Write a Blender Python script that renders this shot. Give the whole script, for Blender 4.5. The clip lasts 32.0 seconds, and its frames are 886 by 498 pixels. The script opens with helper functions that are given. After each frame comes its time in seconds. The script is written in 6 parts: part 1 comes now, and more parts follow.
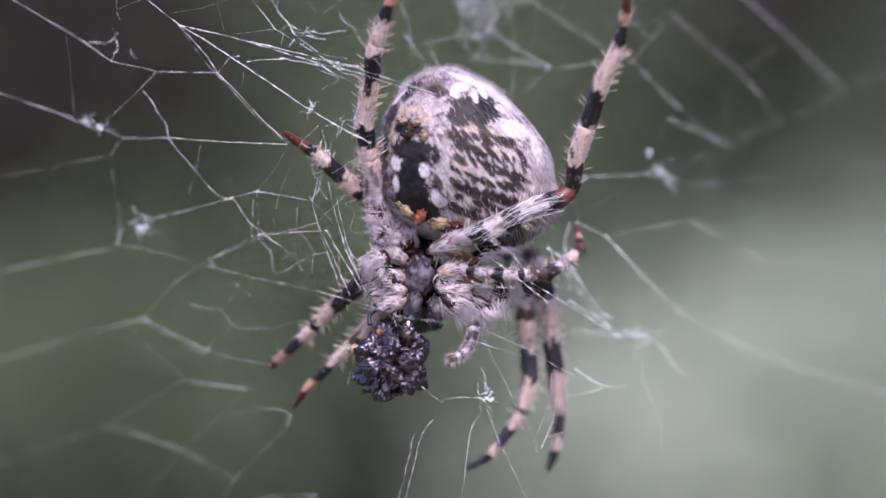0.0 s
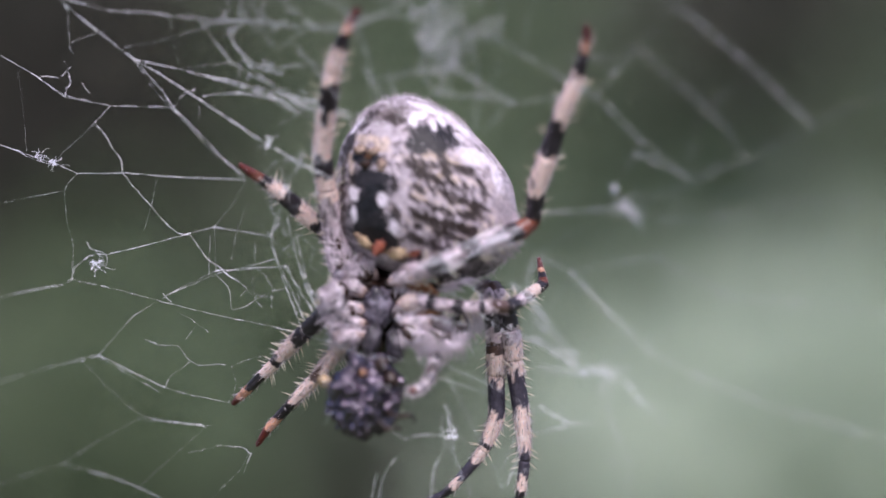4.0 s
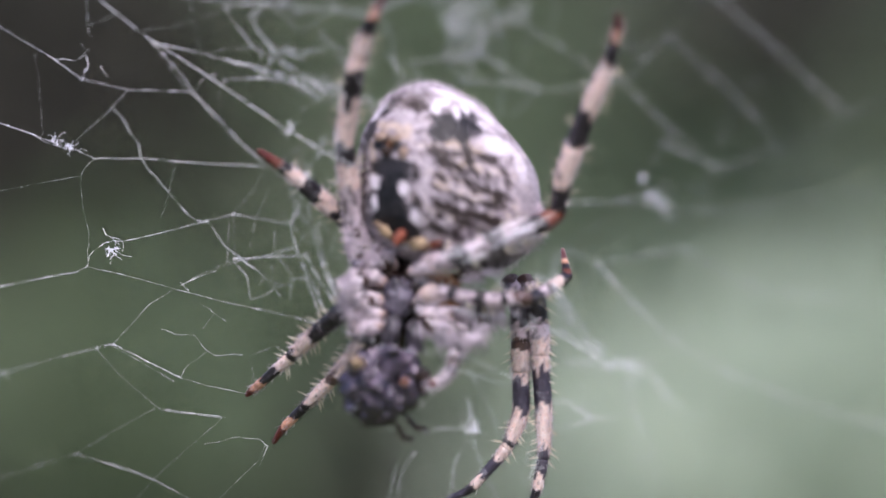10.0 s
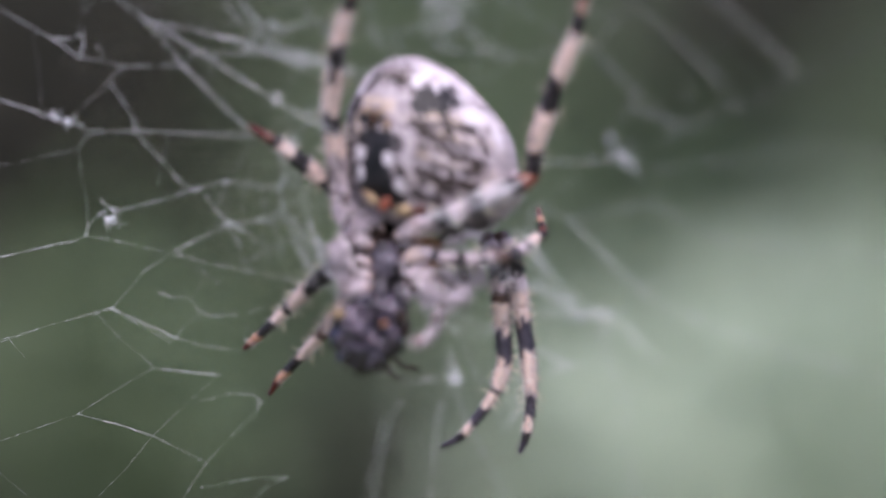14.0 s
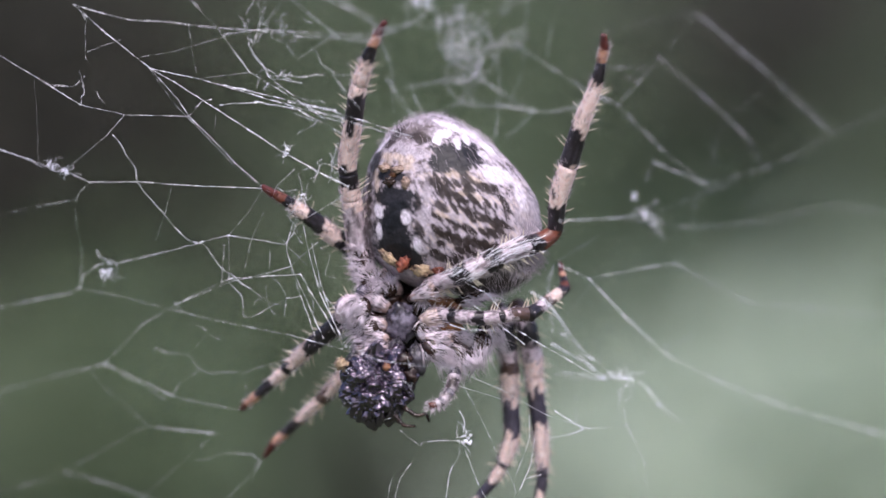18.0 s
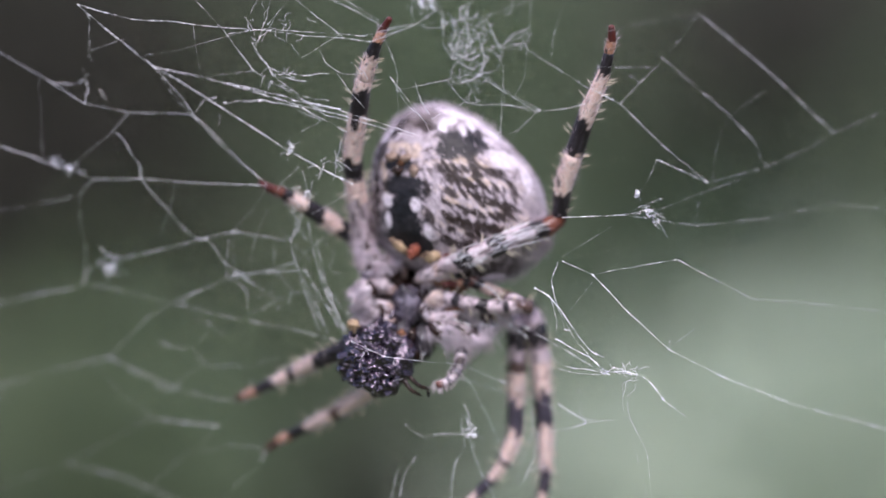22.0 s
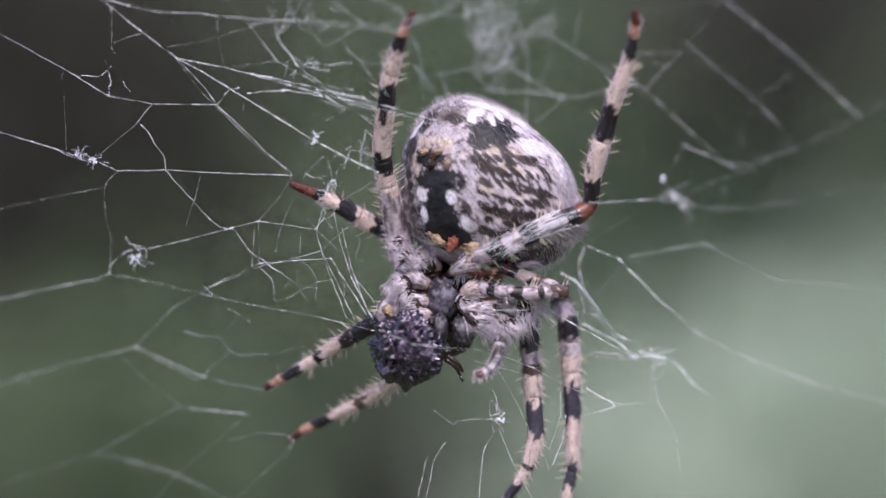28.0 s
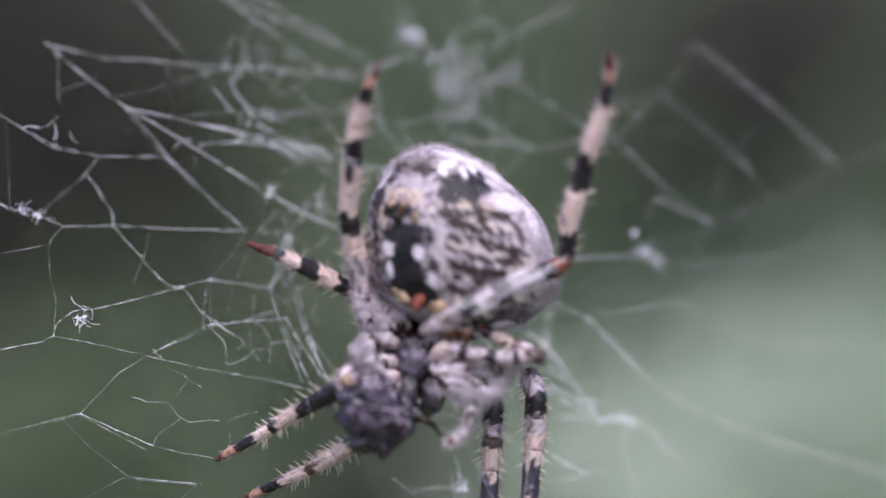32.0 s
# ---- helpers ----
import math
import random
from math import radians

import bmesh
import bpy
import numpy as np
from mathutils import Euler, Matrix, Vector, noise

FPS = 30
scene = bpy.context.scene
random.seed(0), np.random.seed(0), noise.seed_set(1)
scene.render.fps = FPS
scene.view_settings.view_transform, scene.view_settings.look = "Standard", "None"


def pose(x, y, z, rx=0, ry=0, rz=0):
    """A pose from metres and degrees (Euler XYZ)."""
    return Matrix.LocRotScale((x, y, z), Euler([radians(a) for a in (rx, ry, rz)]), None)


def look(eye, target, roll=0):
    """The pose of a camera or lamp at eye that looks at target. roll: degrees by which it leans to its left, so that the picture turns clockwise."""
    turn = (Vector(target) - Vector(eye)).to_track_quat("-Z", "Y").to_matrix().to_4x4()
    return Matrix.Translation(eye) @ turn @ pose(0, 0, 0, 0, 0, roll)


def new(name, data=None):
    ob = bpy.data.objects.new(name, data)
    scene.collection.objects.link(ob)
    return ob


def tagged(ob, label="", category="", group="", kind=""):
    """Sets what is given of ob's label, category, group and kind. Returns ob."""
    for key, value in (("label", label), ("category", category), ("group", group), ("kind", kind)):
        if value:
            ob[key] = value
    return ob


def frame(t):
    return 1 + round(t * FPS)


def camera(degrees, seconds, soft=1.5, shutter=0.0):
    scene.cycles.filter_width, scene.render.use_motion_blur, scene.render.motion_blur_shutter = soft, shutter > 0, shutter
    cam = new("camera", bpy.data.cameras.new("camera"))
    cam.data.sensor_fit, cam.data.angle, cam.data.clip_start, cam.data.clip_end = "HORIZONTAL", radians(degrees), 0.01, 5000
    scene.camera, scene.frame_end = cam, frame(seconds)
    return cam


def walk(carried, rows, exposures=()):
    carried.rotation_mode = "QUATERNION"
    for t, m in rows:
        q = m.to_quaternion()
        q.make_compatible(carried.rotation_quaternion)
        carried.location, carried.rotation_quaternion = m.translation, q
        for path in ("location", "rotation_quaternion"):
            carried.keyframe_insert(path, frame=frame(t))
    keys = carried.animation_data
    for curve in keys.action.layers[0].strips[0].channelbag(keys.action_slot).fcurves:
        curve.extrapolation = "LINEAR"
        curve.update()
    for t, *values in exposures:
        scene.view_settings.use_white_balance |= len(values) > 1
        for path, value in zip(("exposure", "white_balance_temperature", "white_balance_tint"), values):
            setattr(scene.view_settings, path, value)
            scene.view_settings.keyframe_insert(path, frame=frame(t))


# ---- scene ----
H = 1.3            # height of the web's middle over the ground
MM = 0.001
EYE = 0.15         # from the lens to the web's middle

# seconds, then the spider's shift (mm) and turn (degrees about x, z and the line of sight) against the lens
PATH = [
    (0, 1.084, 0.989, 2.048, 1.51, 0.36, 0.72),
    (0.5, 1.955, 1.670, 1.820, 1.22, -0.23, 0.47),
    (1, 2.611, 2.517, 1.546, 1.02, -0.36, 0.40),
    (1.5, 0.859, 2.430, 1.750, 0.41, 0.16, 0.18),
    (2, 1.562, 3.474, 1.898, 1.11, -0.08, 0.27),
    (2.5, 0.329, 2.635, 0.810, 0.48, 0.90, 0.53),
    (4.5, -0.806, -2.129, 0.358, -0.26, 0.52, 0.08),
    (5, 0.140, -1.474, 0.612, 0.35, 0.33, 0.42),
    (5.5, 0.528, -0.289, 1.653, 0.69, 0.10, 0.46),
    (6, -0.962, -0.615, 0.045, 0.34, 1.51, 0.83),
    (6.5, -0.120, -1.327, 0.278, -0.14, 1.39, 0.75),
    (7, 1.468, -1.527, 1.894, 0.85, 0.18, 1.02),
    (7.5, 1.212, -0.444, 0.848, 0.30, -0.10, 0.63),
    (8, 0.892, -1.726, 0.357, -0.37, 0.08, 0.57),
    (8.5, 1.918, -1.883, 0.215, -0.05, -0.38, 0.87),
    (9, 1.768, -2.729, 0.457, -0.10, -0.03, 0.70),
    (9.5, 1.085, -3.587, -0.107, -0.32, -0.05, 0.64),
    (10, 0.362, -4.600, 0.848, 0.15, 0.10, 0.77),
    (10.5, 0.328, -5.392, -0.263, -0.35, 0.38, 1.05),
    (11, 0.195, -6.996, 0.530, 0.48, 0.39, 1.37),
    (11.5, 1.805, -5.976, 1.661, 0.96, -0.27, 1.10),
    (12, 2.186, -4.140, 4.103, 2.30, -0.80, 0.29),
    (12.5, 2.097, -1.101, 2.558, 1.74, -1.09, 0.08),
    (13, 1.429, 1.695, 3.146, 1.97, -0.72, -0.12),
    (13.5, 0.624, 3.710, 0.836, 1.09, -0.40, -0.27),
    (14, -0.672, 4.768, 2.756, 1.66, -0.34, -0.32),
    (14.5, -0.058, 2.606, 0.172, 1.44, -0.13, 0.86),
    (15, -0.284, 0.529, -1.497, 0.01, -0.28, 0.87),
    (15.5, -0.102, -1.093, -0.912, 0.27, 0.04, 0.94),
    (17.5, -0.789, 1.080, -0.660, 0.25, -2.61, 0.38),
    (18, -0.087, 0.586, -0.017, 0.35, -3.20, 0.27),
    (18.5, 0.485, 0.803, -0.170, 0.71, -3.63, 0.38),
    (19, -0.237, 0.345, 0.020, 0.47, -3.38, 0.10),
    (19.5, -0.166, 0.888, -0.523, 0.03, -3.75, -0.02),
    (20, 0.440, 0.111, -0.559, -0.44, -3.85, -0.08),
    (20.5, 0.274, 0.207, 0.438, -1.14, -4.10, -0.46),
    (21, 0.825, -0.144, 0.709, -0.50, -4.99, -0.09),
    (21.5, 0.083, 1.265, 0.864, -0.11, -4.41, -0.34),
    (22, 0.056, 1.998, 0.189, -0.59, -4.24, -0.15),
    (22.5, -0.345, 0.854, -1.054, -1.40, -4.09, -0.10),
    (23, 0.139, 0.165, -1.314, -1.42, -4.21, -0.43),
    (23.5, 0.476, -0.106, -1.483, -1.30, -4.61, -0.85),
    (24, -0.026, 1.244, 0.408, -1.08, -4.79, -1.37),
    (24.5, -1.024, 2.185, -0.148, -1.16, -4.53, -1.50),
    (25, -0.480, 2.490, -0.547, -1.21, -4.90, -1.37),
    (25.5, 0.050, 2.376, -0.224, -0.89, -4.96, -1.37),
    (27.5, 1.034, 2.417, 0.724, -0.98, -5.51, -1.03),
    (28, 1.293, 2.265, 0.845, -0.95, -5.38, -1.12),
    (28.5, 1.525, 2.290, 0.928, -0.94, -5.43, -1.09),
    (29, 1.608, 2.215, 0.284, -1.32, -5.96, -0.98),
    (29.5, 1.037, 1.360, -0.479, -1.58, -5.47, -0.99),
    (30, 0.838, 0.805, -0.731, -1.27, -5.60, -0.65),
    (30.5, 0.305, -0.661, -1.012, -1.24, -5.13, -0.61),
    (31, 0.095, -2.449, -0.577, -1.25, -5.09, -0.64),
    (31.5, -0.144, -3.571, -1.752, -1.42, -5.35, -0.68),
    (32, -0.491, -4.899, -1.903, -1.07, -4.43, -0.82),
]
# the web itself, in the same terms
WEB = [
    (0, 1.396, 0.449, 1.952, -0.34, -5.06, 0.72),
    (0.5, 2.250, 1.038, 1.752, -0.08, -5.06, 0.46),
    (1, 2.919, 1.814, 1.494, -0.01, -5.49, 0.38),
    (1.5, 1.141, 2.058, 1.776, 1.01, -4.47, 0.19),
    (2, 1.866, 2.834, 1.850, 0.14, -4.96, 0.27),
    (2.5, 0.672, 2.047, 0.791, 0.07, -5.11, 0.51),
    (4.5, -0.597, -1.983, 0.380, 0.51, -3.15, 0.12),
    (5, 0.379, -1.554, 0.580, -0.09, -3.87, 0.42),
    (5.5, 0.772, -0.459, 1.632, 0.43, -3.98, 0.48),
    (6, -0.633, -0.926, -0.010, -0.61, -4.63, 0.81),
    (6.5, 0.199, -1.419, 0.286, 0.29, -5.00, 0.75),
    (7, 1.747, -1.790, 1.861, 0.47, -4.90, 1.03),
    (7.5, 1.462, -0.668, 0.839, 0.28, -4.32, 0.63),
    (8, 1.123, -1.697, 0.397, 0.73, -4.09, 0.59),
    (8.5, 2.152, -1.997, 0.212, 0.16, -4.48, 0.87),
    (9, 2.018, -2.758, 0.468, 0.45, -4.73, 0.71),
    (9.5, 1.300, -3.499, -0.100, 0.19, -4.03, 0.65),
    (10, 0.551, -4.310, 0.832, 0.30, -3.49, 0.80),
    (10.5, 0.531, -5.042, -0.274, -0.05, -3.78, 1.08),
    (11, 0.392, -6.671, 0.448, -0.58, -3.69, 1.39),
    (11.5, 2.011, -5.806, 1.590, -0.04, -4.33, 1.12),
    (12, 2.391, -4.187, 3.989, 0.34, -4.22, 0.32),
    (12.5, 2.300, -1.411, 2.453, -0.22, -3.92, 0.08),
    (13, 1.673, 1.124, 3.046, 0.04, -4.02, -0.12),
    (13.5, 0.886, 3.011, 0.754, -0.77, -3.84, -0.30),
    (14, -0.432, 4.064, 2.687, 0.19, -2.84, -0.34),
    (14.5, 0.212, 1.825, 0.014, -1.97, -3.68, 0.81),
    (15, -0.077, 0.182, -1.570, -1.52, -2.94, 0.84),
    (15.5, 0.121, -1.321, -1.000, -1.43, -3.43, 0.92),
    (17.5, -0.801, 0.875, -0.714, -0.97, 0.67, 0.36),
    (18, -0.136, 0.465, -0.051, -0.46, 0.91, 0.25),
    (18.5, 0.427, 0.603, -0.253, -1.16, 0.88, 0.35),
    (19, -0.308, 0.218, -0.024, -0.58, 1.30, 0.07),
    (19.5, -0.265, 0.751, -0.530, -0.36, 1.74, -0.04),
    (20, 0.330, 0.186, -0.519, 0.26, 1.49, -0.08),
    (20.5, 0.118, 0.401, 0.617, 2.36, 2.13, -0.44),
    (21, 0.614, -0.008, 0.833, 1.75, 2.80, -0.12),
    (21.5, -0.075, 1.187, 0.950, 1.32, 2.49, -0.38),
    (22, -0.084, 1.892, 0.304, 1.41, 2.27, -0.16),
    (22.5, -0.505, 0.882, -0.902, 1.42, 2.58, -0.08),
    (23, -0.026, 0.335, -1.180, 1.14, 2.37, -0.40),
    (23.5, 0.285, 0.066, -1.368, 0.83, 2.62, -0.83),
    (24, -0.242, 1.286, 0.601, 2.48, 3.25, -1.37),
    (24.5, -1.235, 2.019, 0.042, 2.20, 3.70, -1.50),
    (25, -0.703, 2.303, -0.362, 1.94, 3.71, -1.38),
    (25.5, -0.153, 2.198, -0.072, 1.69, 3.25, -1.39),
    (27.5, 0.799, 2.379, 0.928, 2.68, 3.21, -1.06),
    (28, 1.077, 2.254, 1.045, 2.69, 2.81, -1.14),
    (28.5, 1.312, 2.281, 1.130, 2.74, 2.67, -1.12),
    (29, 1.347, 2.199, 0.514, 2.82, 3.35, -1.00),
    (29.5, 0.791, 1.454, -0.261, 2.42, 3.28, -0.98),
    (30, 0.578, 0.873, -0.561, 1.72, 3.60, -0.66),
    (30.5, 0.055, -0.473, -0.873, 1.29, 3.53, -0.60),
    (31, -0.183, -2.116, -0.423, 1.70, 3.84, -0.64),
    (31.5, -0.458, -3.241, -1.627, 0.89, 4.46, -0.68),
    (32, -0.744, -4.445, -1.858, -0.06, 3.57, -0.81),
]
# seconds, depth of the plane of sharpness against the web's middle (mm)
FOCUS = [(0, -4.1), (1, -4.8), (2, -6.0), (2.5, -5.1), (4.5, 0.0), (5, -1.2), (6, -2.7), (7, -2.9), (8, -2.7), (9, -2.7), (10, 0.9), (11, 3.0), (12, 3.5), (13, 2.4), (14, 4.8), (14.5, 3.0), (15, 0.6), (15.5, -0.3), (17.5, -3.7), (18, -4.0), (19, -4.2), (20, -4.3), (21, -5.0), (22, -7.2), (23, -9.0), (24, -8.5), (25, -5.6), (25.5, -4.4), (27.5, -3.9), (28, -3.7), (29, -3.5), (30, -2.5), (31, 1.0), (32, 0.1)]


def blend(rows, t):
    """Values of rows of (seconds, values...) at t, straight between rows."""
    ts = [r[0] for r in rows]
    return [float(np.interp(t, ts, [r[k] for r in rows])) for k in range(1, len(rows[0]))]


# seconds, how far the whole view tips up as the photographer sinks a little (degrees)
DRIFT = [(0, 0), (9, -0.05), (15.5, 0.25), (20, 0.5), (25, 0.7), (32, 0.55)]


def lens_pose(row):
    """The camera turns along with about half of the web's sway; the rest is the web's own."""
    t, x, y, z, rx, rz, ry = row
    return Matrix.Translation((0, -EYE, H)) @ pose(0, 0, 0, degrees(-0.5 * z * MM / EYE) + blend(DRIFT, t)[0], -ry, degrees(0.5 * x * MM / EYE))


def degrees(a):
    return a * 180 / math.pi


def web_pose(row, own=None):
    """Rows of the spider or the web as a pose in the world; row: the lens's."""
    t, x, y, z, rx, rz, ry = own or row
    turn = Matrix.Rotation(math.sqrt(rx * rx + ry * ry + rz * rz) * math.pi / 180 + 1e-9, 4, Vector((rx, ry, rz + 1e-9)).normalized())
    return lens_pose(row) @ Matrix.Translation((x * MM, EYE + y * MM, z * MM)) @ turn


def focus_pose(row):
    depth = EYE + row[2] * MM + blend(FOCUS, row[0])[0] * MM
    return lens_pose(row) @ Matrix.Translation((0, depth, 0))


LENS_DEGREES = 16
cam = camera(LENS_DEGREES, 32.0, soft=1.55)
# the camera's own exposure and white balance drift a little
EXPOSURES = [(0, 0.66, 6100, 28), (2, 0.65, 6100, 28), (2.5, 0.64, 6100, 26), (5, 0.66, 6150, 18), (10, 0.76, 6150, 18), (13, 0.69, 6150, 18), (19, 0.66, 6150, 18), (23, 0.59, 6150, 18), (28, 0.56, 6100, 18), (32, 0.59, 6000, 19)]
walk(cam, [(r[0], lens_pose(r) @ pose(0, 0, 0, 90, 0, 0)) for r in PATH], EXPOSURES)
cam.data.dof.use_dof = True
cam.data.dof.aperture_fstop = 14.6
cam.data.dof.aperture_blades = 0
aim = new("focus_mark")
walk(aim, [(r[0], focus_pose(r)) for r in PATH])
cam.data.dof.focus_object = aim


# ---- light: overcast sky, soft high sun behind the camera ----
world = bpy.data.worlds.new("overcast")
scene.world = world
world.use_nodes = True
wn = world.node_tree.nodes
sky = wn.new("ShaderNodeTexSky")
sky.sky_type = "NISHITA"
sky.sun_disc = False
sky.sun_elevation, sky.sun_rotation = radians(56), radians(173)
sky.air_density, sky.dust_density = 1.0, 4.0
world.node_tree.links.new(sky.outputs[0], wn["Background"].inputs[0])
wn["Background"].inputs[1].default_value = 0.13
sun = new("sun", bpy.data.lights.new("sun", "SUN"))
sun.data.energy, sun.data.angle, sun.data.color = 1.5, radians(25), (1.0, 0.96, 0.92)
sun.matrix_world = look((0.15, -1.25, 3.2), (0, 0, H))


# ---- materials ----
def shader(name, rough=0.6, **inputs):
    m = bpy.data.materials.new(name)
    m.use_nodes = True
    b = m.node_tree.nodes["Principled BSDF"]
    b.inputs["Roughness"].default_value = rough
    for k, v in inputs.items():
        b.inputs[k.replace("_", " ")].default_value = v
    return m, m.node_tree, b


def varied(name, c1, c2, scale, rough=0.6, bump=0.0, bump_scale=None, detail=4.0, spread=(0.35, 0.65), sheen=0.0, shine=0.5, stretch=(1, 1, 1), coat_weight=0.0):
    """A surface between two colours by noise at two scales, with fine relief."""
    m, nt, b = shader(name, rough)
    b.inputs["Specular IOR Level"].default_value = shine
    b.inputs["Coat Weight"].default_value, b.inputs["Coat Roughness"].default_value = coat_weight, 0.05
    b.inputs["Sheen Weight"].default_value = sheen
    tc = nt.nodes.new("ShaderNodeTexCoord")
    mp = nt.nodes.new("ShaderNodeMapping")
    mp.inputs["Scale"].default_value = stretch
    nt.links.new(tc.outputs["Object"], mp.inputs[0])
    n1 = nt.nodes.new("ShaderNodeTexNoise")
    n1.inputs["Scale"].default_value, n1.inputs["Detail"].default_value = scale, detail
    n2 = nt.nodes.new("ShaderNodeTexNoise")
    n2.inputs["Scale"].default_value, n2.inputs["Detail"].default_value = scale * 5, 2
    nt.links.new(mp.outputs[0], n1.inputs["Vector"])
    nt.links.new(mp.outputs[0], n2.inputs["Vector"])
    mix = nt.nodes.new("ShaderNodeMath")
    mix.operation = "MULTIPLY_ADD"
    mix.inputs[1].default_value, mix.inputs[2].default_value = 0.5, -0.25
    nt.links.new(n2.outputs[0], mix.inputs[0])
    add = nt.nodes.new("ShaderNodeMath")
    nt.links.new(n1.outputs[0], add.inputs[0])
    nt.links.new(mix.outputs[0], add.inputs[1])
    ramp = nt.nodes.new("ShaderNodeValToRGB")
    ramp.color_ramp.elements[0].position, ramp.color_ramp.elements[1].position = spread
    ramp.color_ramp.elements[0].color, ramp.color_ramp.elements[1].color = (*c1, 1), (*c2, 1)
    nt.links.new(add.outputs[0], ramp.inputs[0])
    nt.links.new(ramp.outputs[0], b.inputs["Base Color"])
    if bump:
        n3 = nt.nodes.new("ShaderNodeTexNoise")
        n3.inputs["Scale"].default_value, n3.inputs["Detail"].default_value = bump_scale or scale * 8, 3
        nt.links.new(mp.outputs[0], n3.inputs["Vector"])
        bp = nt.nodes.new("ShaderNodeBump")
        bp.inputs["Strength"].default_value, bp.inputs["Distance"].default_value = bump, 0.0001
        nt.links.new(n3.outputs[0], bp.inputs["Height"])
        nt.links.new(bp.outputs[0], b.inputs["Normal"])
    return m


SILK = varied("silk", (0.76, 0.76, 0.86), (0.95, 0.95, 1.0), 900, rough=0.3, shine=1.0)
PALE = varied("pale_hairy_cuticle", (0.03, 0.018, 0.018), (0.52, 0.45, 0.49), 650, rough=0.32, bump=0.7, spread=(0.42, 0.6))
DARK = varied("black_cuticle", (0.007, 0.005, 0.008), (0.12, 0.105, 0.13), 1300, rough=0.3, bump=0.4)
RED = varied("red_brown_claw", (0.04, 0.010, 0.008), (0.15, 0.045, 0.032), 900, rough=0.35, bump=0.3)
ORANGE = varied("orange_cuticle", (0.05, 0.015, 0.012), (0.30, 0.08, 0.045), 1600, rough=0.45, bump=0.3)
YELLOW = varied("yellow_cuticle", (0.07, 0.04, 0.03), (0.54, 0.39, 0.25), 1600, rough=0.45, bump=0.3)
BRISTLE = varied("pale_bristle", (0.66, 0.55, 0.42), (0.86, 0.78, 0.66), 500, rough=0.4)
DARK_HAIR = varied("dark_hair", (0.015, 0.010, 0.010), (0.06, 0.04, 0.04), 500, rough=0.5, shine=0.3)
WHITE_HAIR = varied("white_hair", (0.56, 0.47, 0.54), (0.88, 0.77, 0.85), 500, rough=0.45)
COMBED = varied("combed_white_hair", (0.58, 0.49, 0.56), (0.88, 0.78, 0.87), 500, rough=0.35)
DEEP = varied("deep_brown_cuticle", (0.008, 0.005, 0.005), (0.042, 0.021, 0.016), 800, rough=0.22, bump=0.4)
STERNUM = varied("grey_violet_cuticle", (0.025, 0.020, 0.028), (0.27, 0.235, 0.31), 700, rough=0.2, bump=0.4, spread=(0.44, 0.72))
SPIN = varied("tan_cuticle", (0.11, 0.06, 0.045), (0.42, 0.30, 0.24), 1500, rough=0.4, bump=0.3)
AMBER = varied("amber_membrane", (0.10, 0.035, 0.015), (0.36, 0.17, 0.09), 900, rough=0.25, bump=0.3)
PREY = varied("wet_dark_prey", (0.003, 0.002, 0.004), (0.022, 0.014, 0.022), 700, rough=0.13, bump=0.35, bump_scale=1100, shine=1.0, spread=(0.48, 0.75), coat_weight=1.0)
PREY.node_tree.nodes["Principled BSDF"].inputs["Specular Tint"].default_value = (0.95, 0.82, 1.0, 1)
PREY.node_tree.nodes["Principled BSDF"].inputs["Coat Tint"].default_value = (0.95, 0.85, 1.0, 1)


# ---- builders ----
def V(p):
    return Vector(p) * MM


def mesh(name, verts, faces, mats, idx=None, smooth=True):
    me = bpy.data.meshes.new(name)
    me.from_pydata(verts, [], faces)
    for m in mats:
        me.materials.append(m)
    if idx is not None:
        me.polygons.foreach_set("material_index", idx)
    if smooth:
        me.polygons.foreach_set("use_smooth", [True] * len(faces))
    me.update()
    return me


def child(name, me, parent, at=(0, 0, 0), label=""):
    """One mesh as a part of a thing; at: its place in the thing's space."""
    ob = new(name, me)
    ob.parent = parent
    ob.location = at
    return tagged(ob, label=label)


def smooth_line(pts, n):
    """n points on a Catmull-Rom line through pts (vectors)."""
    p = [Vector(q) for q in pts]
    p = [p[0] * 2 - p[1]] + p + [p[-1] * 2 - p[-2]]
    out, segs = [], len(pts) - 1
    for i in range(n):
        s = i / (n - 1) * segs
        k = min(int(s), segs - 1)
        u = s - k
        a, b, c, d = p[k:k + 4]
        out.append(0.5 * (2 * b + (c - a) * u + (2 * a - 5 * b + 4 * c - d) * u * u + (3 * b - a - 3 * c + d) * u ** 3))
    return out


def tube(line, radii, sides, caps=True):
    """Verts and quads of a tube along a line with a radius at each point."""
    verts, faces = [], []
    up = Vector((0.13, -0.9, 0.4))
    for i, q in enumerate(line):
        way = (line[min(i + 1, len(line) - 1)] - line[max(i - 1, 0)])
        way = way.normalized() if way.length > 1e-12 else Vector((0, 0, 1))
        a = way.cross(up)
        a = a.normalized() if a.length > 1e-6 else Vector((1, 0, 0))
        b = way.cross(a)
        for k in range(sides):
            w = 2 * math.pi * k / sides
            verts.append(q + (a * math.cos(w) + b * math.sin(w)) * radii[i])
    for i in range(len(line) - 1):
        for k in range(sides):
            k2 = (k + 1) % sides
            faces.append((i * sides + k, i * sides + k2, (i + 1) * sides + k2, (i + 1) * sides + k))
    if caps:
        faces.append(tuple(range(sides))[::-1])
        faces.append(tuple((len(line) - 1) * sides + k for k in range(sides)))
    return verts, faces


